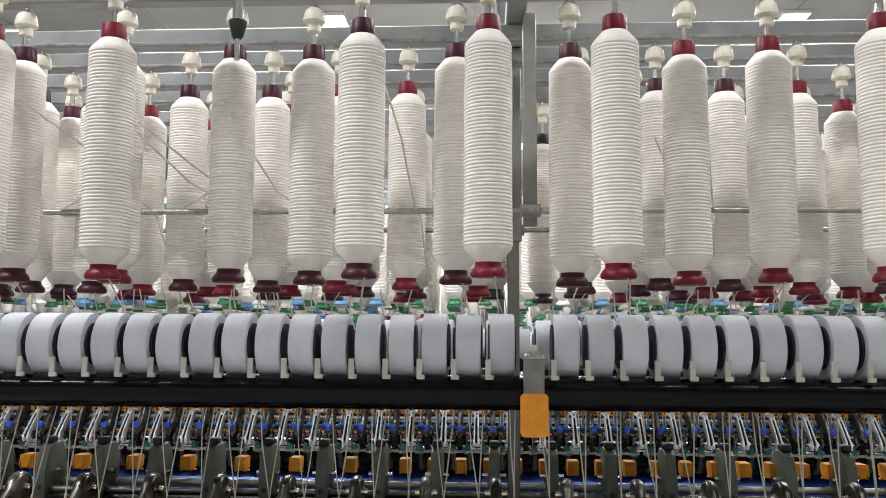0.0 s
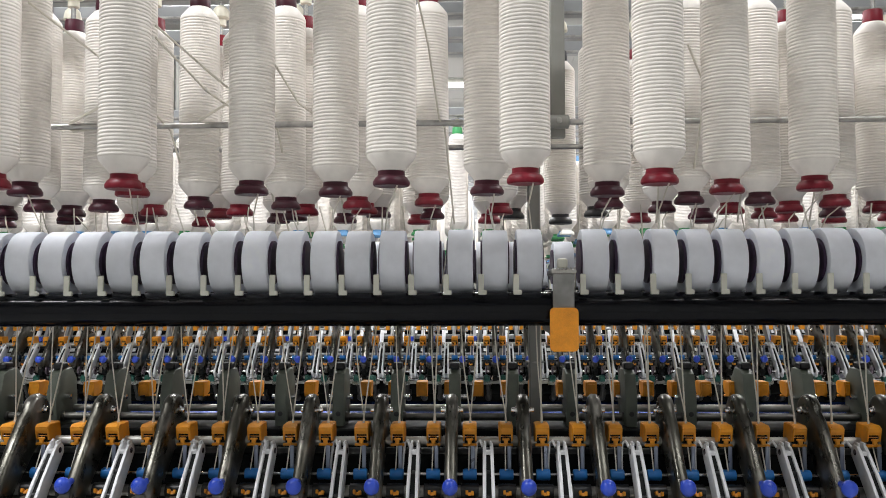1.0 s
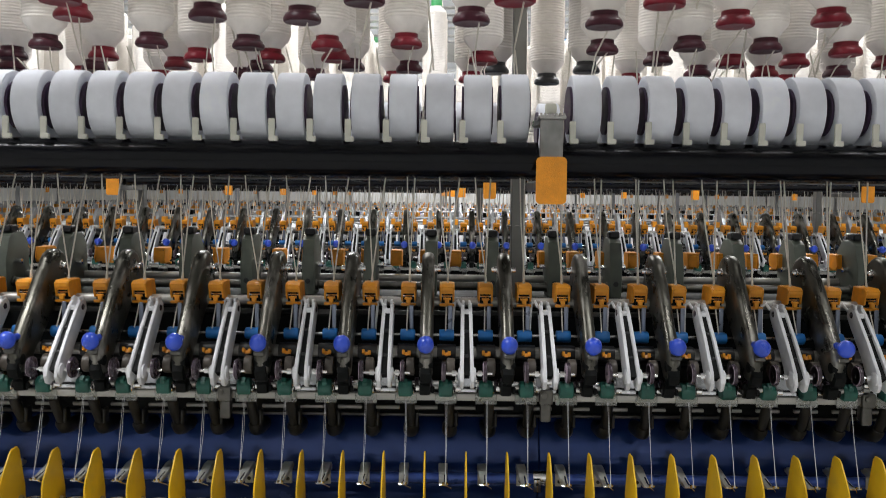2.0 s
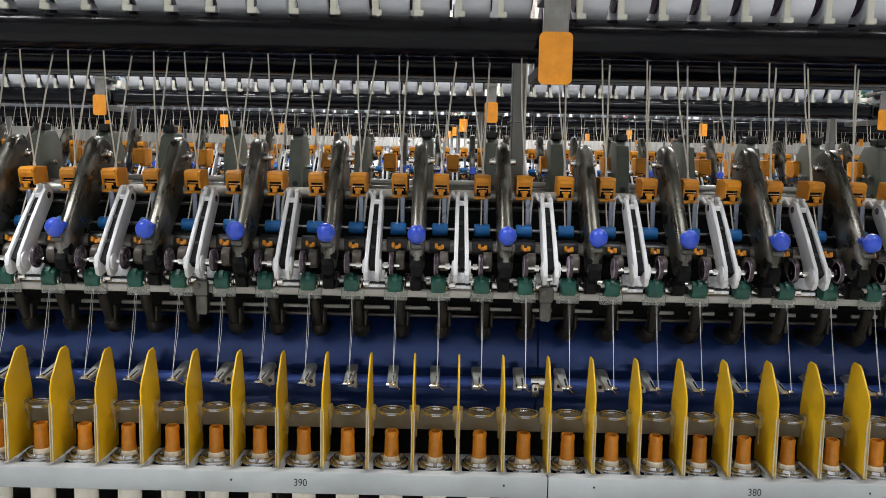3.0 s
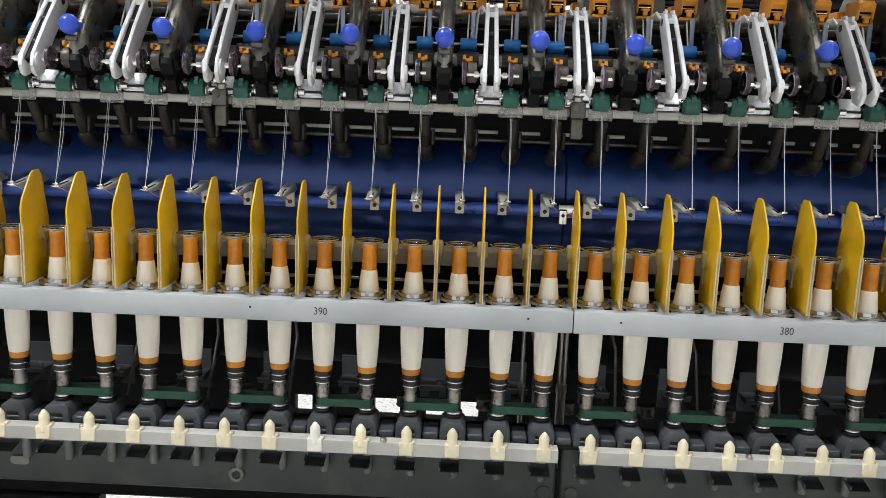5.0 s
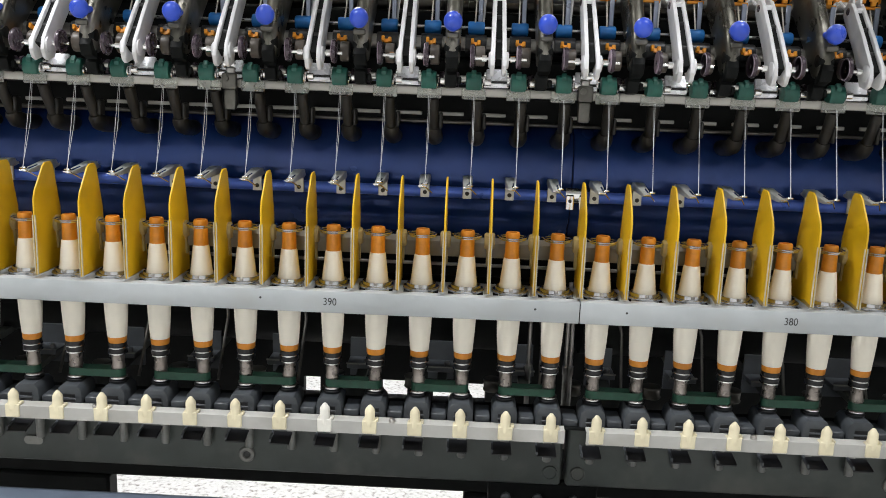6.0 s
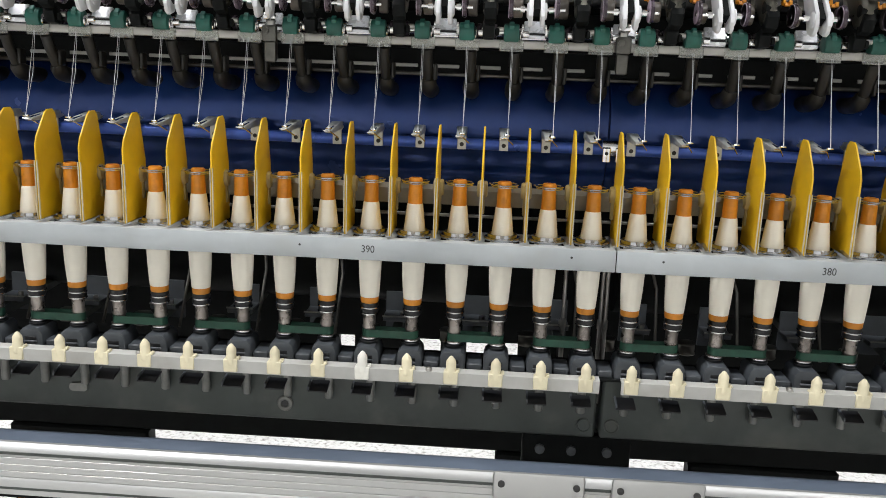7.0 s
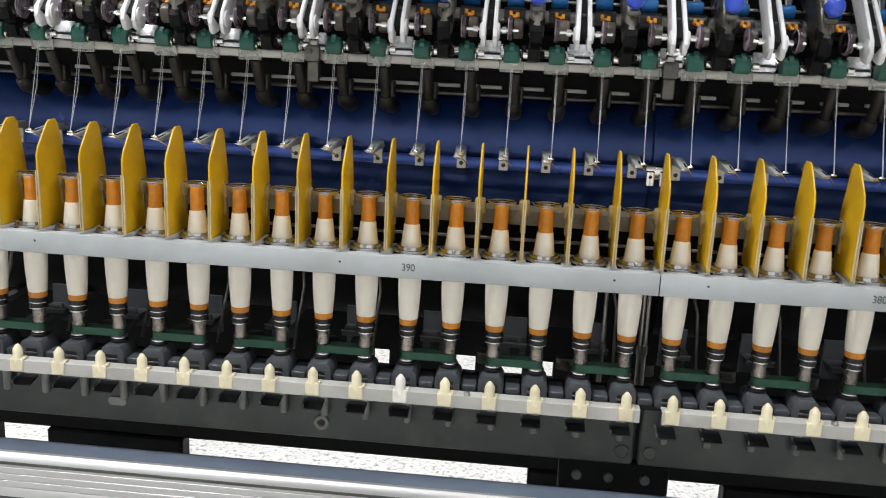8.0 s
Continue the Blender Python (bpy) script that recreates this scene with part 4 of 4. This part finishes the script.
for x in (0.285, 0.468):
    pl = part("joint_plate", box(B(), x - 0.071, x + 0.071, -0.116, -0.1065, 0.518, 0.564, 0.006, 2), M_ALU, t, "aluminium joint plate")
    for s in (-0.058, 0.058):
        part("bolt", lathe(B(), [(0.0, -0.1215), (0.0055, -0.121), (0.0055, -0.1175)], 14, (x + s, 0.002, 0.546), "y"), M_INK, pl, "dark hexagon bolt")

et = thing("empty_tube", "empty orange paper tube standing under the rail", "paper tube", "empty tubes")
part("tube_wall", lathe(B(), [(0.0125, 0.255), (0.0128, 0.257), (0.0108, 0.445), (0.0100, 0.447), (0.0085, 0.447), (0.0085, 0.42)], 20), M_TUBE, et)
spread(et, [pose(-0.712 + P * n, -0.060, 0) for n in range(8)])

jb = thing("beam_joint_plate", "black joint plate with three hexagon bolts under the beam", "joint plate")
part("plate", box(B(), 0.262, 0.445, 0.020, 0.040, 0.510, 0.5715, 0.003), M_DARK, jb)
for x in (0.292, 0.345, 0.405):
    part("bolt", lathe(B(), [(0.0, 0.012), (0.006, 0.0125), (0.0085, 0.0135), (0.0085, 0.0205)], 8, (x, 0, 0.545), "y"), M_DKGREY, jb, "dark hexagon bolt")
pr = thing("lifting_rod", "polished steel lifting rod behind the cops", "rod", "lifting rods")
part("rod", lathe(B(), [(0.0042, 0.60), (0.0042, 0.735), (0.0055, 0.737), (0.0055, 0.752), (0.0036, 0.754), (0.0036, 0.90)], 14), M_STEEL, pr)
spread(pr, [pose(0.324, 0.10, 0), pose(0.388, 0.10, 0), pose(0.396, 0.10, 0)])
mach = thing("inner_shaft", "steel shafts and brackets behind the spindles, rollers near-black for shade", "machine shaft")
# Near-black rollers added to deepen the shade behind the spindles.
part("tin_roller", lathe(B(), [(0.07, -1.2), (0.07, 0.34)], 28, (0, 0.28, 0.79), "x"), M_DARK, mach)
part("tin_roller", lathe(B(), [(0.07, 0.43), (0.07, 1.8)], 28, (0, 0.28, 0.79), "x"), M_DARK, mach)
for n in range(-7, 10):
    part("tape_arm", slab(B(), [(0.06, 0.712), (0.06, 0.722), (0.26, 0.735), (0.26, 0.722)], P * 2 * n + 0.028, P * 2 * n + 0.044), M_BEAM, mach)
for n in range(-7, 10):
    xx = P * 2 * n + 0.035
    part("tension_bracket", slab(box(B(), xx - 0.026, xx + 0.020, 0.105, 0.150, 0.728, 0.736, 0.001), [(0.150, 0.700), (0.150, 0.770), (0.156, 0.770), (0.156, 0.700)], xx - 0.026, xx + 0.020), M_DKGREY, mach, "dark tape tension bracket")
    part("bracket_edge", box(B(), xx - 0.027, xx + 0.021, 0.1035, 0.1055, 0.7365, 0.7390), M_STUB, mach, "worn steel edge")
    part("tension_pulley", lathe(B(), [(0.0, 0.690), (0.016, 0.691), (0.017, 0.693), (0.0155, 0.695), (0.0155, 0.708), (0.017, 0.710), (0.016, 0.712), (0.0, 0.713)], 18, (xx - 0.050, 0.130, 0)), M_WORN, mach, "dull steel tape pulley")
    part("bracket_bolt", lathe(B(), [(0.0050, 0.7365), (0.0050, 0.7430), (0.0030, 0.7445), (0.0, 0.7450)], 8, (xx + 0.008, 0.118, 0)), M_STEEL, mach)
    part("stay_rod", tube(B(), [(xx + 0.030, 0.095, 0.700), (xx + 0.034, 0.150, 0.800), (xx + 0.020, 0.190, 0.860)], 0.0028, 6), M_WORN, mach, "bent stay rod")
part("rear_edge", box(B(), -1.2, 1.8, 0.055, 0.060, 0.93, 0.935, 0.001), M_RODS, mach, "steel strip behind the ring rail")

# ---- rollers and elastic spools over the stand ----
RY = 0.108


def spool_bank(dy, ks, turned=False):
    def put(x, y=0.0, z=0.0):
        return pose(JOINT * 2 - x, dy + 2 * MID - y, z, 0, 0, 180) if turned else pose(x, dy + y, z)
    made = []
    for k in ks:
        a = JOINT + k * SECTION + 0.026
        b = a + SECTION - 0.052
        t = thing("drive_roller", "long glossy black drive roller under the white spools", "roller", "drive rollers")
        part("front_roller", lathe(B(), [(0.02, a - 0.01), (0.032, a - 0.008), (0.032, b + 0.008), (0.02, b + 0.01)], 32, (0, RY, 1.6265), "x"), M_ROLLER, t)
        part("rear_roller", lathe(B(), [(0.02, a - 0.01), (0.032, a - 0.008), (0.032, b + 0.008), (0.02, b + 0.01)], 32, (0, RY + 0.085, 1.6265), "x"), M_ROLLER, t)
        t.matrix_basis = put(0) if not turned else pose(2 * JOINT + 0.0, dy + 2 * MID, 0, 0, 0, 180)
        made.append(t)
    return put


def elastic_spool():
    t = thing("elastic_spool", "white spool of elastic yarn on a dark core", "yarn spool", "white spools")
    w = 0.0245
    part("package", lathe(B(), [(0.043, -w + 0.002), (0.050, -w), (0.059, -w), (0.0622, -w + 0.0012), (0.0632, -w + 0.004), (0.0634, 0), (0.0632, w - 0.004), (0.0622, w - 0.0012), (0.059, w), (0.050, w), (0.043, w - 0.002)], 48, (0, 0, 0), "x"), M_SPOOL, t)
    part("core", lathe(B(), [(0.030, -w - 0.003), (0.043, -w - 0.003), (0.043, w + 0.003), (0.030, w + 0.003)], 32, (0, 0, 0), "x"), M_CORE, t, "dark purple core tube")
    return t


def spool_hook():
    t = thing("spool_hook", "ivory plastic hook guiding a white spool", "hook", "spool hooks")
    bm = B()
    box(bm, -0.0055, 0.0055, -0.003, 0.003, 0.0, 0.036, 0.0012)
    box(bm, -0.0055, 0.0105, -0.0035, 0.004, -0.003, 0.006, 0.0012)
    part("hook", bm, M_HOOK, t)
    return t


spool, hook = elastic_spool(), spool_hook()
places, hooks = [], []
for dy, turned, ks in ((0, False, (-1, 0)), (0, True, (-1, 0)), (NEXT, False, (-2, -1, 0, 1))):
    spool_bank(dy, ks, turned)
    for k in ks:
        for i in range(22):
            x = JOINT + k * SECTION + (0.0675 + 0.0657 * i if k >= 0 else SECTION - 0.058 - 0.0663 * (21 - i))
            if dy == 0 and not -0.9 < x < 1.5:
                continue
            tilt = random.uniform(-1.2, 1.2)
            y, z = 0.150, 1.7185 + random.uniform(-0.001, 0.001)
            if turned:
                places.append(pose(2 * JOINT - x, 2 * MID - y, z, 0, 0, 180))
            else:
                places.append(pose(x, dy + y, z, random.uniform(0, 360), 0, tilt))
                if dy < 3:
                    hooks.append(pose(x - 0.0275, dy + 0.078, 1.6575))
spread(spool, places)
spread(hook, hooks)

tag = thing("roller_bracket", "grey metal roller bracket with a rounded orange tag", "bracket", "roller brackets")
bm = B()
box(bm, -0.020, 0.020, 0.058, 0.062, 1.628, 1.700, 0.001)
box(bm, -0.018, 0.018, 0.060, 0.20, 1.690, 1.703, 0.002)
box(bm, -0.014, 0.014, 0.062, 0.38, 1.572, 1.592, 0.003)
box(bm, -0.016, 0.016, 0.062, 0.075, 1.575, 1.69, 0.003)
part("bracket_plate", bm, M_BRK, tag)
bm = box(B(), -0.0235, 0.0235, 0.048, 0.085, 1.694, 1.7015, 0.0015)
for i in range(7):
    box(bm, -0.021 + 0.0065 * i, -0.018 + 0.0065 * i, 0.046, 0.055, 1.698, 1.7045)
part("serrated_jaw", bm, M_STEEL, tag, "serrated bright steel jaw")
bm = B()
box(bm, -0.0262, 0.0262, 0.0505, 0.0575, 1.5495, 1.6305)
bmesh.ops.bevel(bm, geom=[e for e in bm.edges if abs(e.verts[0].co.y - e.verts[1].co.y) > 0.005], offset=0.0085, segments=5, affect="EDGES", profile=0.5)
part("tag", bm, M_TAG, tag, "rounded orange plastic tag")
part("wing_nut", box(B(), -0.012, 0.008, 0.056, 0.068, 1.704, 1.722, 0.004, 2), M_HOOK, tag)
spread(tag, [pose(JOINT + 0.0015 + k * SECTION, 0, 0) for k in (-1, 0, 1)] + [pose(JOINT + k * (SECTION + 0.03), NEXT, 0) for k in (-2, -1, 0, 1)])


# ---- creel: rails, hangers, roving bobbins ----
ROWS = [-0.200, -0.075, 0.165, 0.310, 0.460, 0.605, 0.815, 0.970]


def roving_bobbin(flange, word):
    t = thing("roving_bobbin", "ribbed cream roving bobbin with " + word + " end flanges", "roving bobbin", "hanging roving bobbins")
    prof = [(0.021, 1.850), (0.023, 1.853), (0.0385, 1.872)]
    z, i = 1.876, 0
    pitch = 0.0059
    while z < 2.212:
        r = 0.0398 + 0.0004 * math.sin(z * 31) + (0.0004 if z < 2.02 else 0.0)
        prof += [(r - 0.0019, z), (r - 0.0005, z + 0.0012), (r, z + 0.0028), (r - 0.0006, z + 0.0045)]
        z += pitch
    prof += [(0.0385, z + 0.001), (0.0375, z + 0.004), (0.0300, z + 0.0135), (0.0222, z + 0.0225), (0.018, z + 0.0230)]
    part("yarn_package", lathe(B(), prof, 36), M_ROV, t)
    part("lower_flange", lathe(B(), [(0.010, 1.828), (0.0270, 1.8262), (0.0292, 1.8285), (0.0292, 1.8335), (0.0272, 1.8365), (0.0258, 1.8395), (0.0218, 1.8425), (0.0212, 1.846), (0.0212, 1.853), (0.012, 1.854)], 28), flange, t)
    part("top_cap", lathe(B(), [(0.018, 2.236), (0.0206, 2.237), (0.0206, 2.2500), (0.0200, 2.2515), (0.0200, 2.2600), (0.0188, 2.2625), (0.0, 2.2625)], 28), flange, t)
    return t


def hanger():
    t = thing("bobbin_hanger", "cream plastic bobbin hanger with a chrome stem", "hanger", "bobbin hangers")
    part("stem", lathe(B(), [(0.0055, 2.262), (0.0055, 2.352)], 12), M_CHROME, t)
    part("bell", lathe(B(), [(0.008, 2.292), (0.0125, 2.293), (0.0125, 2.306), (0.0115, 2.308), (0.0205, 2.312), (0.0205, 2.318), (0.0175, 2.332), (0.010, 2.341), (0.006, 2.342)], 20), M_BELL, t)
    return t


for j in range(2):
    for y in ROWS:
        t = thing("creel_rail", "grey steel creel rail carrying bobbin hangers", "creel rail", "creel rails")
        a, b = (-1.6 - j, 2.2 + j)
        bm = B()
        box(bm, a, b, y - 0.017, y + 0.017, 2.350, 2.388, 0.003)
        part("rail", bm, M_RAILG, t)
        part("lip", box(B(), a, b, y - 0.0215, y - 0.0172, 2.352, 2.358, 0.001), M_STEEL, t, "bright lower lip")
        t.matrix_basis = pose(0, j * NEXT, 0)
    for k in ((-1, 0, 1) if j == 0 else (-2, -1, 0, 1, 2)):
        if j == 1 and k == 2:
            continue
        t = thing("creel_crossbar", "grey steel cross bar above the creel rails", "creel bar", "creel bars")
        part("bar", box(B(), -0.02, 0.02, -0.35, 1.12, 2.3885, 2.43, 0.003), M_RAILG, t)
        t.matrix_basis = pose(0.357 + k * SECTION, j * NEXT, 0)

CREEL = [
    (0, "-.553r -.339r .088d .300r .511r .940r 1.15d"),
    (1, "-.567d -.374r -.164d -.020d .243d .447d .653r .799r 1.008d"),
    (2, "-.80r -.665d -.530d -.335d -.156d -.013r .132r .490d .646d .787d .935r 1.10d"),
    (3, "-.82d -.667d -.482r -.291r -.147r -.016r .276r .625d .771r .898r 1.083r 1.22r"),
    (4, "-.90d -.74d -.56d -.38r -.20d -.001d .124d .311b .506b .748d .893r 1.05d 1.25r"),
    (5, "-.98d -.811d -.643r -.465r -.273d -.104d .083r .262r .440b .633r .795d .997r 1.114r 1.25r"),
]
kinds = {"r": (M_RED, "red"), "d": (M_MAROON, "dark maroon"), "b": (M_BLACKF, "black"), "g": (M_GREENF, "green"), "u": (M_BLUEF, "light blue"), "w": (M_WHITEF, "white")}
bob_places = {c: [] for c in kinds}
hang = []
for row, text in CREEL:
    for item in text.split():
        x = float(item[:-1])
        dz = random.uniform(-0.003, 0.006)
        bob_places[item[-1]].append(pose(x, ROWS[row], dz, random.uniform(-0.06, 0.06), random.uniform(-0.06, 0.06), random.uniform(0, 360)))
        hang.append(pose(x, ROWS[row], 0))
for j in (1,):
    for r, y in enumerate(ROWS):
        n = 18 + 8 * j
        for i in range(n):
            x = 0.3 + (i - n / 2) * 0.155 + random.uniform(-0.02, 0.02)
            c = random.choice("ggguuww")
            bob_places[c].append(pose(x, y + j * NEXT, 0.045, 0, 0, random.uniform(0, 360)))
            if r < 4:
                hang.append(pose(x, y + j * NEXT, 0.0))
for c, (m, word) in kinds.items():
    spread(roving_bobbin(m, word), bob_places[c])
eh = thing("bobbin_hanger", "empty chrome bobbin hanger with a dark cup", "hanger", "bobbin hangers", at=(-0.125, ROWS[0], 0))
part("stem", lathe(B(), [(0.0095, 2.262), (0.0095, 2.352)], 14), M_CHROME, eh)
part("cup", lathe(B(), [(0.006, 2.236), (0.0095, 2.24), (0.0150, 2.262), (0.0150, 2.268), (0.0095, 2.269)], 18), M_BLACKF, eh, "dark plastic cup")
part("pin", lathe(B(), [(0.005, 2.20), (0.005, 2.24)], 10), M_CHROME, eh)
spread(hanger(), hang)

# ---- the rows of like machines further back in the hall ----
def far_mesh(lo, hi):
    bm = B()
    # Arms and rods in paler grey, which carries the far hall's brighter light.
    mats = [M_RAILG, M_WARM, M_ORANGE, M_KNOB, M_STRAND, M_SPOOL, M_ROLLER, M_ROV, M_GREENF, M_RED, M_RAILG, M_DARK, M_BLUEF, M_TAG]

    def last(n0, m):
        bm.faces.ensure_lookup_table()
        for f in bm.faces[n0:]:
            f.material_index = m

    def bx(m, *d):
        n0 = len(bm.faces)
        box(bm, *d)
        last(n0, m)

    def lt(m, *d):
        n0 = len(bm.faces)
        lathe(bm, *d)
        last(n0, m)

    r = random.Random(9)
    for n in range(int(lo / P), int(hi / P)):
        x = P * n
        if n % 2:
            n0 = len(bm.faces)
            slab(bm, arm_outline()[::3], x - 0.045, x - 0.025)
            last(n0, 0)
            bx(3, x - 0.047, x - 0.023, -0.02, 0.01, 1.30, 1.33)
        else:
            n0 = len(bm.faces)
            slab(bm, [(0.0, 1.23), (0.115, 1.365), (0.13, 1.355), (0.02, 1.23)], x - 0.047, x - 0.023)
            last(n0, 1)
        bx(2, x - 0.013, x + 0.013, 0.12, 0.17, 1.365, 1.402)
        bx(r.choice((2, 10, 11)), x - 0.013, x + 0.013, 0.50, 0.56, 1.40, 1.44)
        n0 = len(bm.faces)
        k = r.uniform(-0.03, 0.03)
        tube(bm, [(x, 0.15, 1.40), (x + k, 0.2, 1.64), (x + 2 * k, 0.2, 1.86)], 0.0016, 3)
        tube(bm, [(x, 2 * MID - 0.15, 1.40), (x - k, 2 * MID - 0.2, 1.64)], 0.0016, 3)
        last(n0, 4)
        if n % 22 != 5:
            lt(5, [(0.04, x - 0.023), (0.063, x - 0.022), (0.063, x + 0.022), (0.04, x + 0.023)], 14, (0, 0.15, 1.7185), "x")
        else:
            bx(13, x + 0.010, x + 0.060, 0.05, 0.057, 1.55, 1.63)
    for y in (0.108, 0.193):
        lt(6, [(0.032, lo), (0.032, hi)], 14, (0, y, 1.6265), "x")
    for y, z in ((0.0, 1.212), (0.158, 1.37), (0.245, 1.405), (0.52, 1.405), (0.61, 1.37)):
        lt(10, [(0.009, lo), (0.009, hi)], 8, (0, y, z), "x")
    bx(11, lo, hi, 0.15, 0.62, 0.35, 1.17)
    for y in ROWS:
        bx(10, lo, hi, y - 0.017, y + 0.017, 2.35, 2.388)
        for i in range(int((hi - lo) / 0.155)):
            x = lo + 0.155 * i + r.uniform(-0.02, 0.02)
            lt(7, [(0.02, 1.895), (0.04, 1.92), (0.04, 2.25), (0.02, 2.28)], 10, (x, y, 0))
            lt(r.choice((8, 8, 12, 9)), [(0.029, 1.872), (0.029, 1.88), (0.021, 1.885), (0.021, 1.898)], 8, (x, y, 0))
    for k in range(-4, 5):
        if lo < 0.357 + k * SECTION < hi:
            bx(10, 0.345 + k * SECTION, 0.37 + k * SECTION, MID, MID + 0.03, 0, 2.7)
    me = mesh_of("far_machine", bm, mats[0])
    for m in mats[1:]:
        me.materials.append(m)
    return me


far_me = far_mesh(-5.0, 6.0)
for j in range(2, 7):
    ob = tagged(new("far_spinning_machines", far_me), "rows of further spinning machines with white bobbins and spools", "spinning machine", kind="stuff")
    ob.matrix_basis = pose(-0.04 * j, j * NEXT, 0)

pipe = thing("cable_pipe", "shiny vertical steel pipe beside the creel post", "pipe")
part("pipe", lathe(B(), [(0.016, 2.20), (0.016, 2.9)], 20), M_CHROME, pipe)
part("clamp", box(B(), -0.021, 0.021, -0.021, 0.03, 2.2, 2.23, 0.003), M_DARK, pipe)
pipe.matrix_basis = pose(0.325, MID - 0.03, 0)
# rods on which rovings turn, with clamps
bar = thing("creel_upright", "grey steel creel upright with black rod clamps", "creel bar", "creel uprights")
part("bar", box(B(), -0.014, 0.014, 0.098, 0.112, 1.955, 2.392, 0.002), M_POST, bar)
part("clamp", lathe(B(), [(0.010, -0.020), (0.0135, -0.018), (0.0135, 0.018), (0.010, 0.020)], 16, (0, 0.087, 1.984), "x"), M_POST, bar, "dark steel rod clamp")
part("clamp_screw", lathe(B(), [(0.0, 0.066), (0.005, 0.067), (0.005, 0.076)], 10, (0, 0, 1.984), "y"), M_STEEL, bar)
bar.matrix_basis = pose(0.383, 0, 0)
copy_thing(bar, pose(0.383 - SECTION, 0, 0))
bar2 = thing("creel_upright", "grey steel creel upright leaning beside the post", "creel bar", "creel uprights")
part("bar", box(B(), -0.011, 0.011, 0.36, 0.374, 1.955, 2.392, 0.002), M_POST, bar2)
part("clamp", lathe(B(), [(0.010, -0.018), (0.013, -0.016), (0.013, 0.016), (0.010, 0.018)], 16, (0, 0.385, 1.984), "x"), M_POST, bar2)
bar2.matrix_basis = pose(0.365, 0, 0)
for a, b, y in ((-0.60, 0.375, 0.087), (0.375, 1.35, 0.087), (-0.6, 1.3, 0.385)):
    rod = thing("guide_rod", "thin grey steel rod over which rovings run", "rod", "creel rods")
    part("rod", lathe(B(), [(0.006, a), (0.006, b)], 12, (0, y, 1.984), "x"), M_STEEL, rod)

# ---- roving strands ----
def strand(pts, r=0.0011, label="loose twisted cream roving strand hanging taut"):
    t = thing("roving_strand", label, "roving", "roving strands")
    part("strand", tube(B(), pts, r, 6), M_STRAND, t)


rnd = random.Random(5)
for dy, lo, hi in ((0, -10, 16), (NEXT, -26, 31)):
    for n in frange(lo, hi):
        x = P * n
        up = 0.0 if dy == 0 else LIFT
        a, c = rnd.uniform(0.004, 0.028), rnd.uniform(-0.045, 0.045)
        strand([(x, dy + 0.150, 1.400 + up), (x + a * 0.5, dy + 0.185, 1.53), (x + a, dy + 0.215, 1.64), (x + c, dy + 0.20, 1.835)], 0.0015)
        b = rnd.uniform(-0.030, 0.004)
        strand([(x + 0.003, dy + 0.152, 1.401 + up), (x + b * 0.6, dy + 0.158, 1.52), (x + b, dy + 0.165, 1.66)], 0.0013)
for row, text in CREEL[:4]:
    for item in text.split():
        x, y = float(item[:-1]), ROWS[row]
        k = rnd.uniform(-0.025, 0.025)
        e = 0.26 + (x - 0.26) * 1.75 / (y + 1.57) + k
        strand([(x + 0.012, y - 0.01, 1.832), ((x + e) / 2, 0.5 * y + 0.119, 1.808), (e, 0.238, 1.776)], 0.0014)
# rovings leaving the bobbins for the rods
for x, y, z, xr in ((-0.30, -0.175, 2.08, -0.21), (-0.30, -0.175, 2.10, -0.17), (-0.135, -0.05, 2.07, -0.07), (0.125, -0.17, 2.16, 0.155), (-0.51, -0.18, 2.14, -0.38), (0.70, -0.03, 2.10, 0.735), (0.55, 0.0, 2.07, 0.57), (0.85, 0.1, 2.05, 0.88)):
    strand([(x, y, z), ((x + xr) / 2, (y + 0.08) / 2, z - 0.06), (xr, 0.079, 1.990), (xr + 0.01, 0.095, 1.976), (xr + 0.025, 0.225, 1.80)], 0.0019)

strand([(-0.40, 0.02, 2.06), (-0.48, 0.06, 2.025), (-0.555, 0.08, 1.992), (-0.575, 0.087, 1.984), (-0.56, 0.092, 1.976), (-0.50, 0.11, 1.985)], 0.0028, "thick loose white roving looped over a rod end")
strand([(-0.20, 0.03, 2.045), (-0.25, 0.06, 2.02), (-0.31, 0.083, 1.992)], 0.0026, "thick loose white roving lying on a rod")
strand([(0.62, 0.05, 2.12), (0.655, 0.07, 2.05), (0.652, 0.078, 1.99), (0.645, 0.15, 1.85)], 0.0022)


def motions():
    rows = [(0.0, 0.956), (2.0, 0.951), (3.5, 0.9400), (4.0, 0.9320), (4.5, 0.9255), (5.3, 0.9130), (6.0, 0.9050), (6.5, 0.9068), (7.0, 0.9083), (7.5, 0.9120), (8.0, 0.9160)]
    for rail in RAILS:
        walk(rail, [(t, pose(0, 0, z)) for t, z in rows])
    lifts = [(0.0, 0.0045), (2.0, 0.0040), (3.5, 0.0045), (4.5, 0.0040), (5.3, 0.0010), (6.0, -0.0012), (6.5, 0.0), (7.0, 0.0008), (7.5, 0.0022), (8.0, 0.0022)]
    for ob, x in LAPPETS:
        walk(ob, [(t, pose(x, 0, z)) for t, z in lifts])


motions()
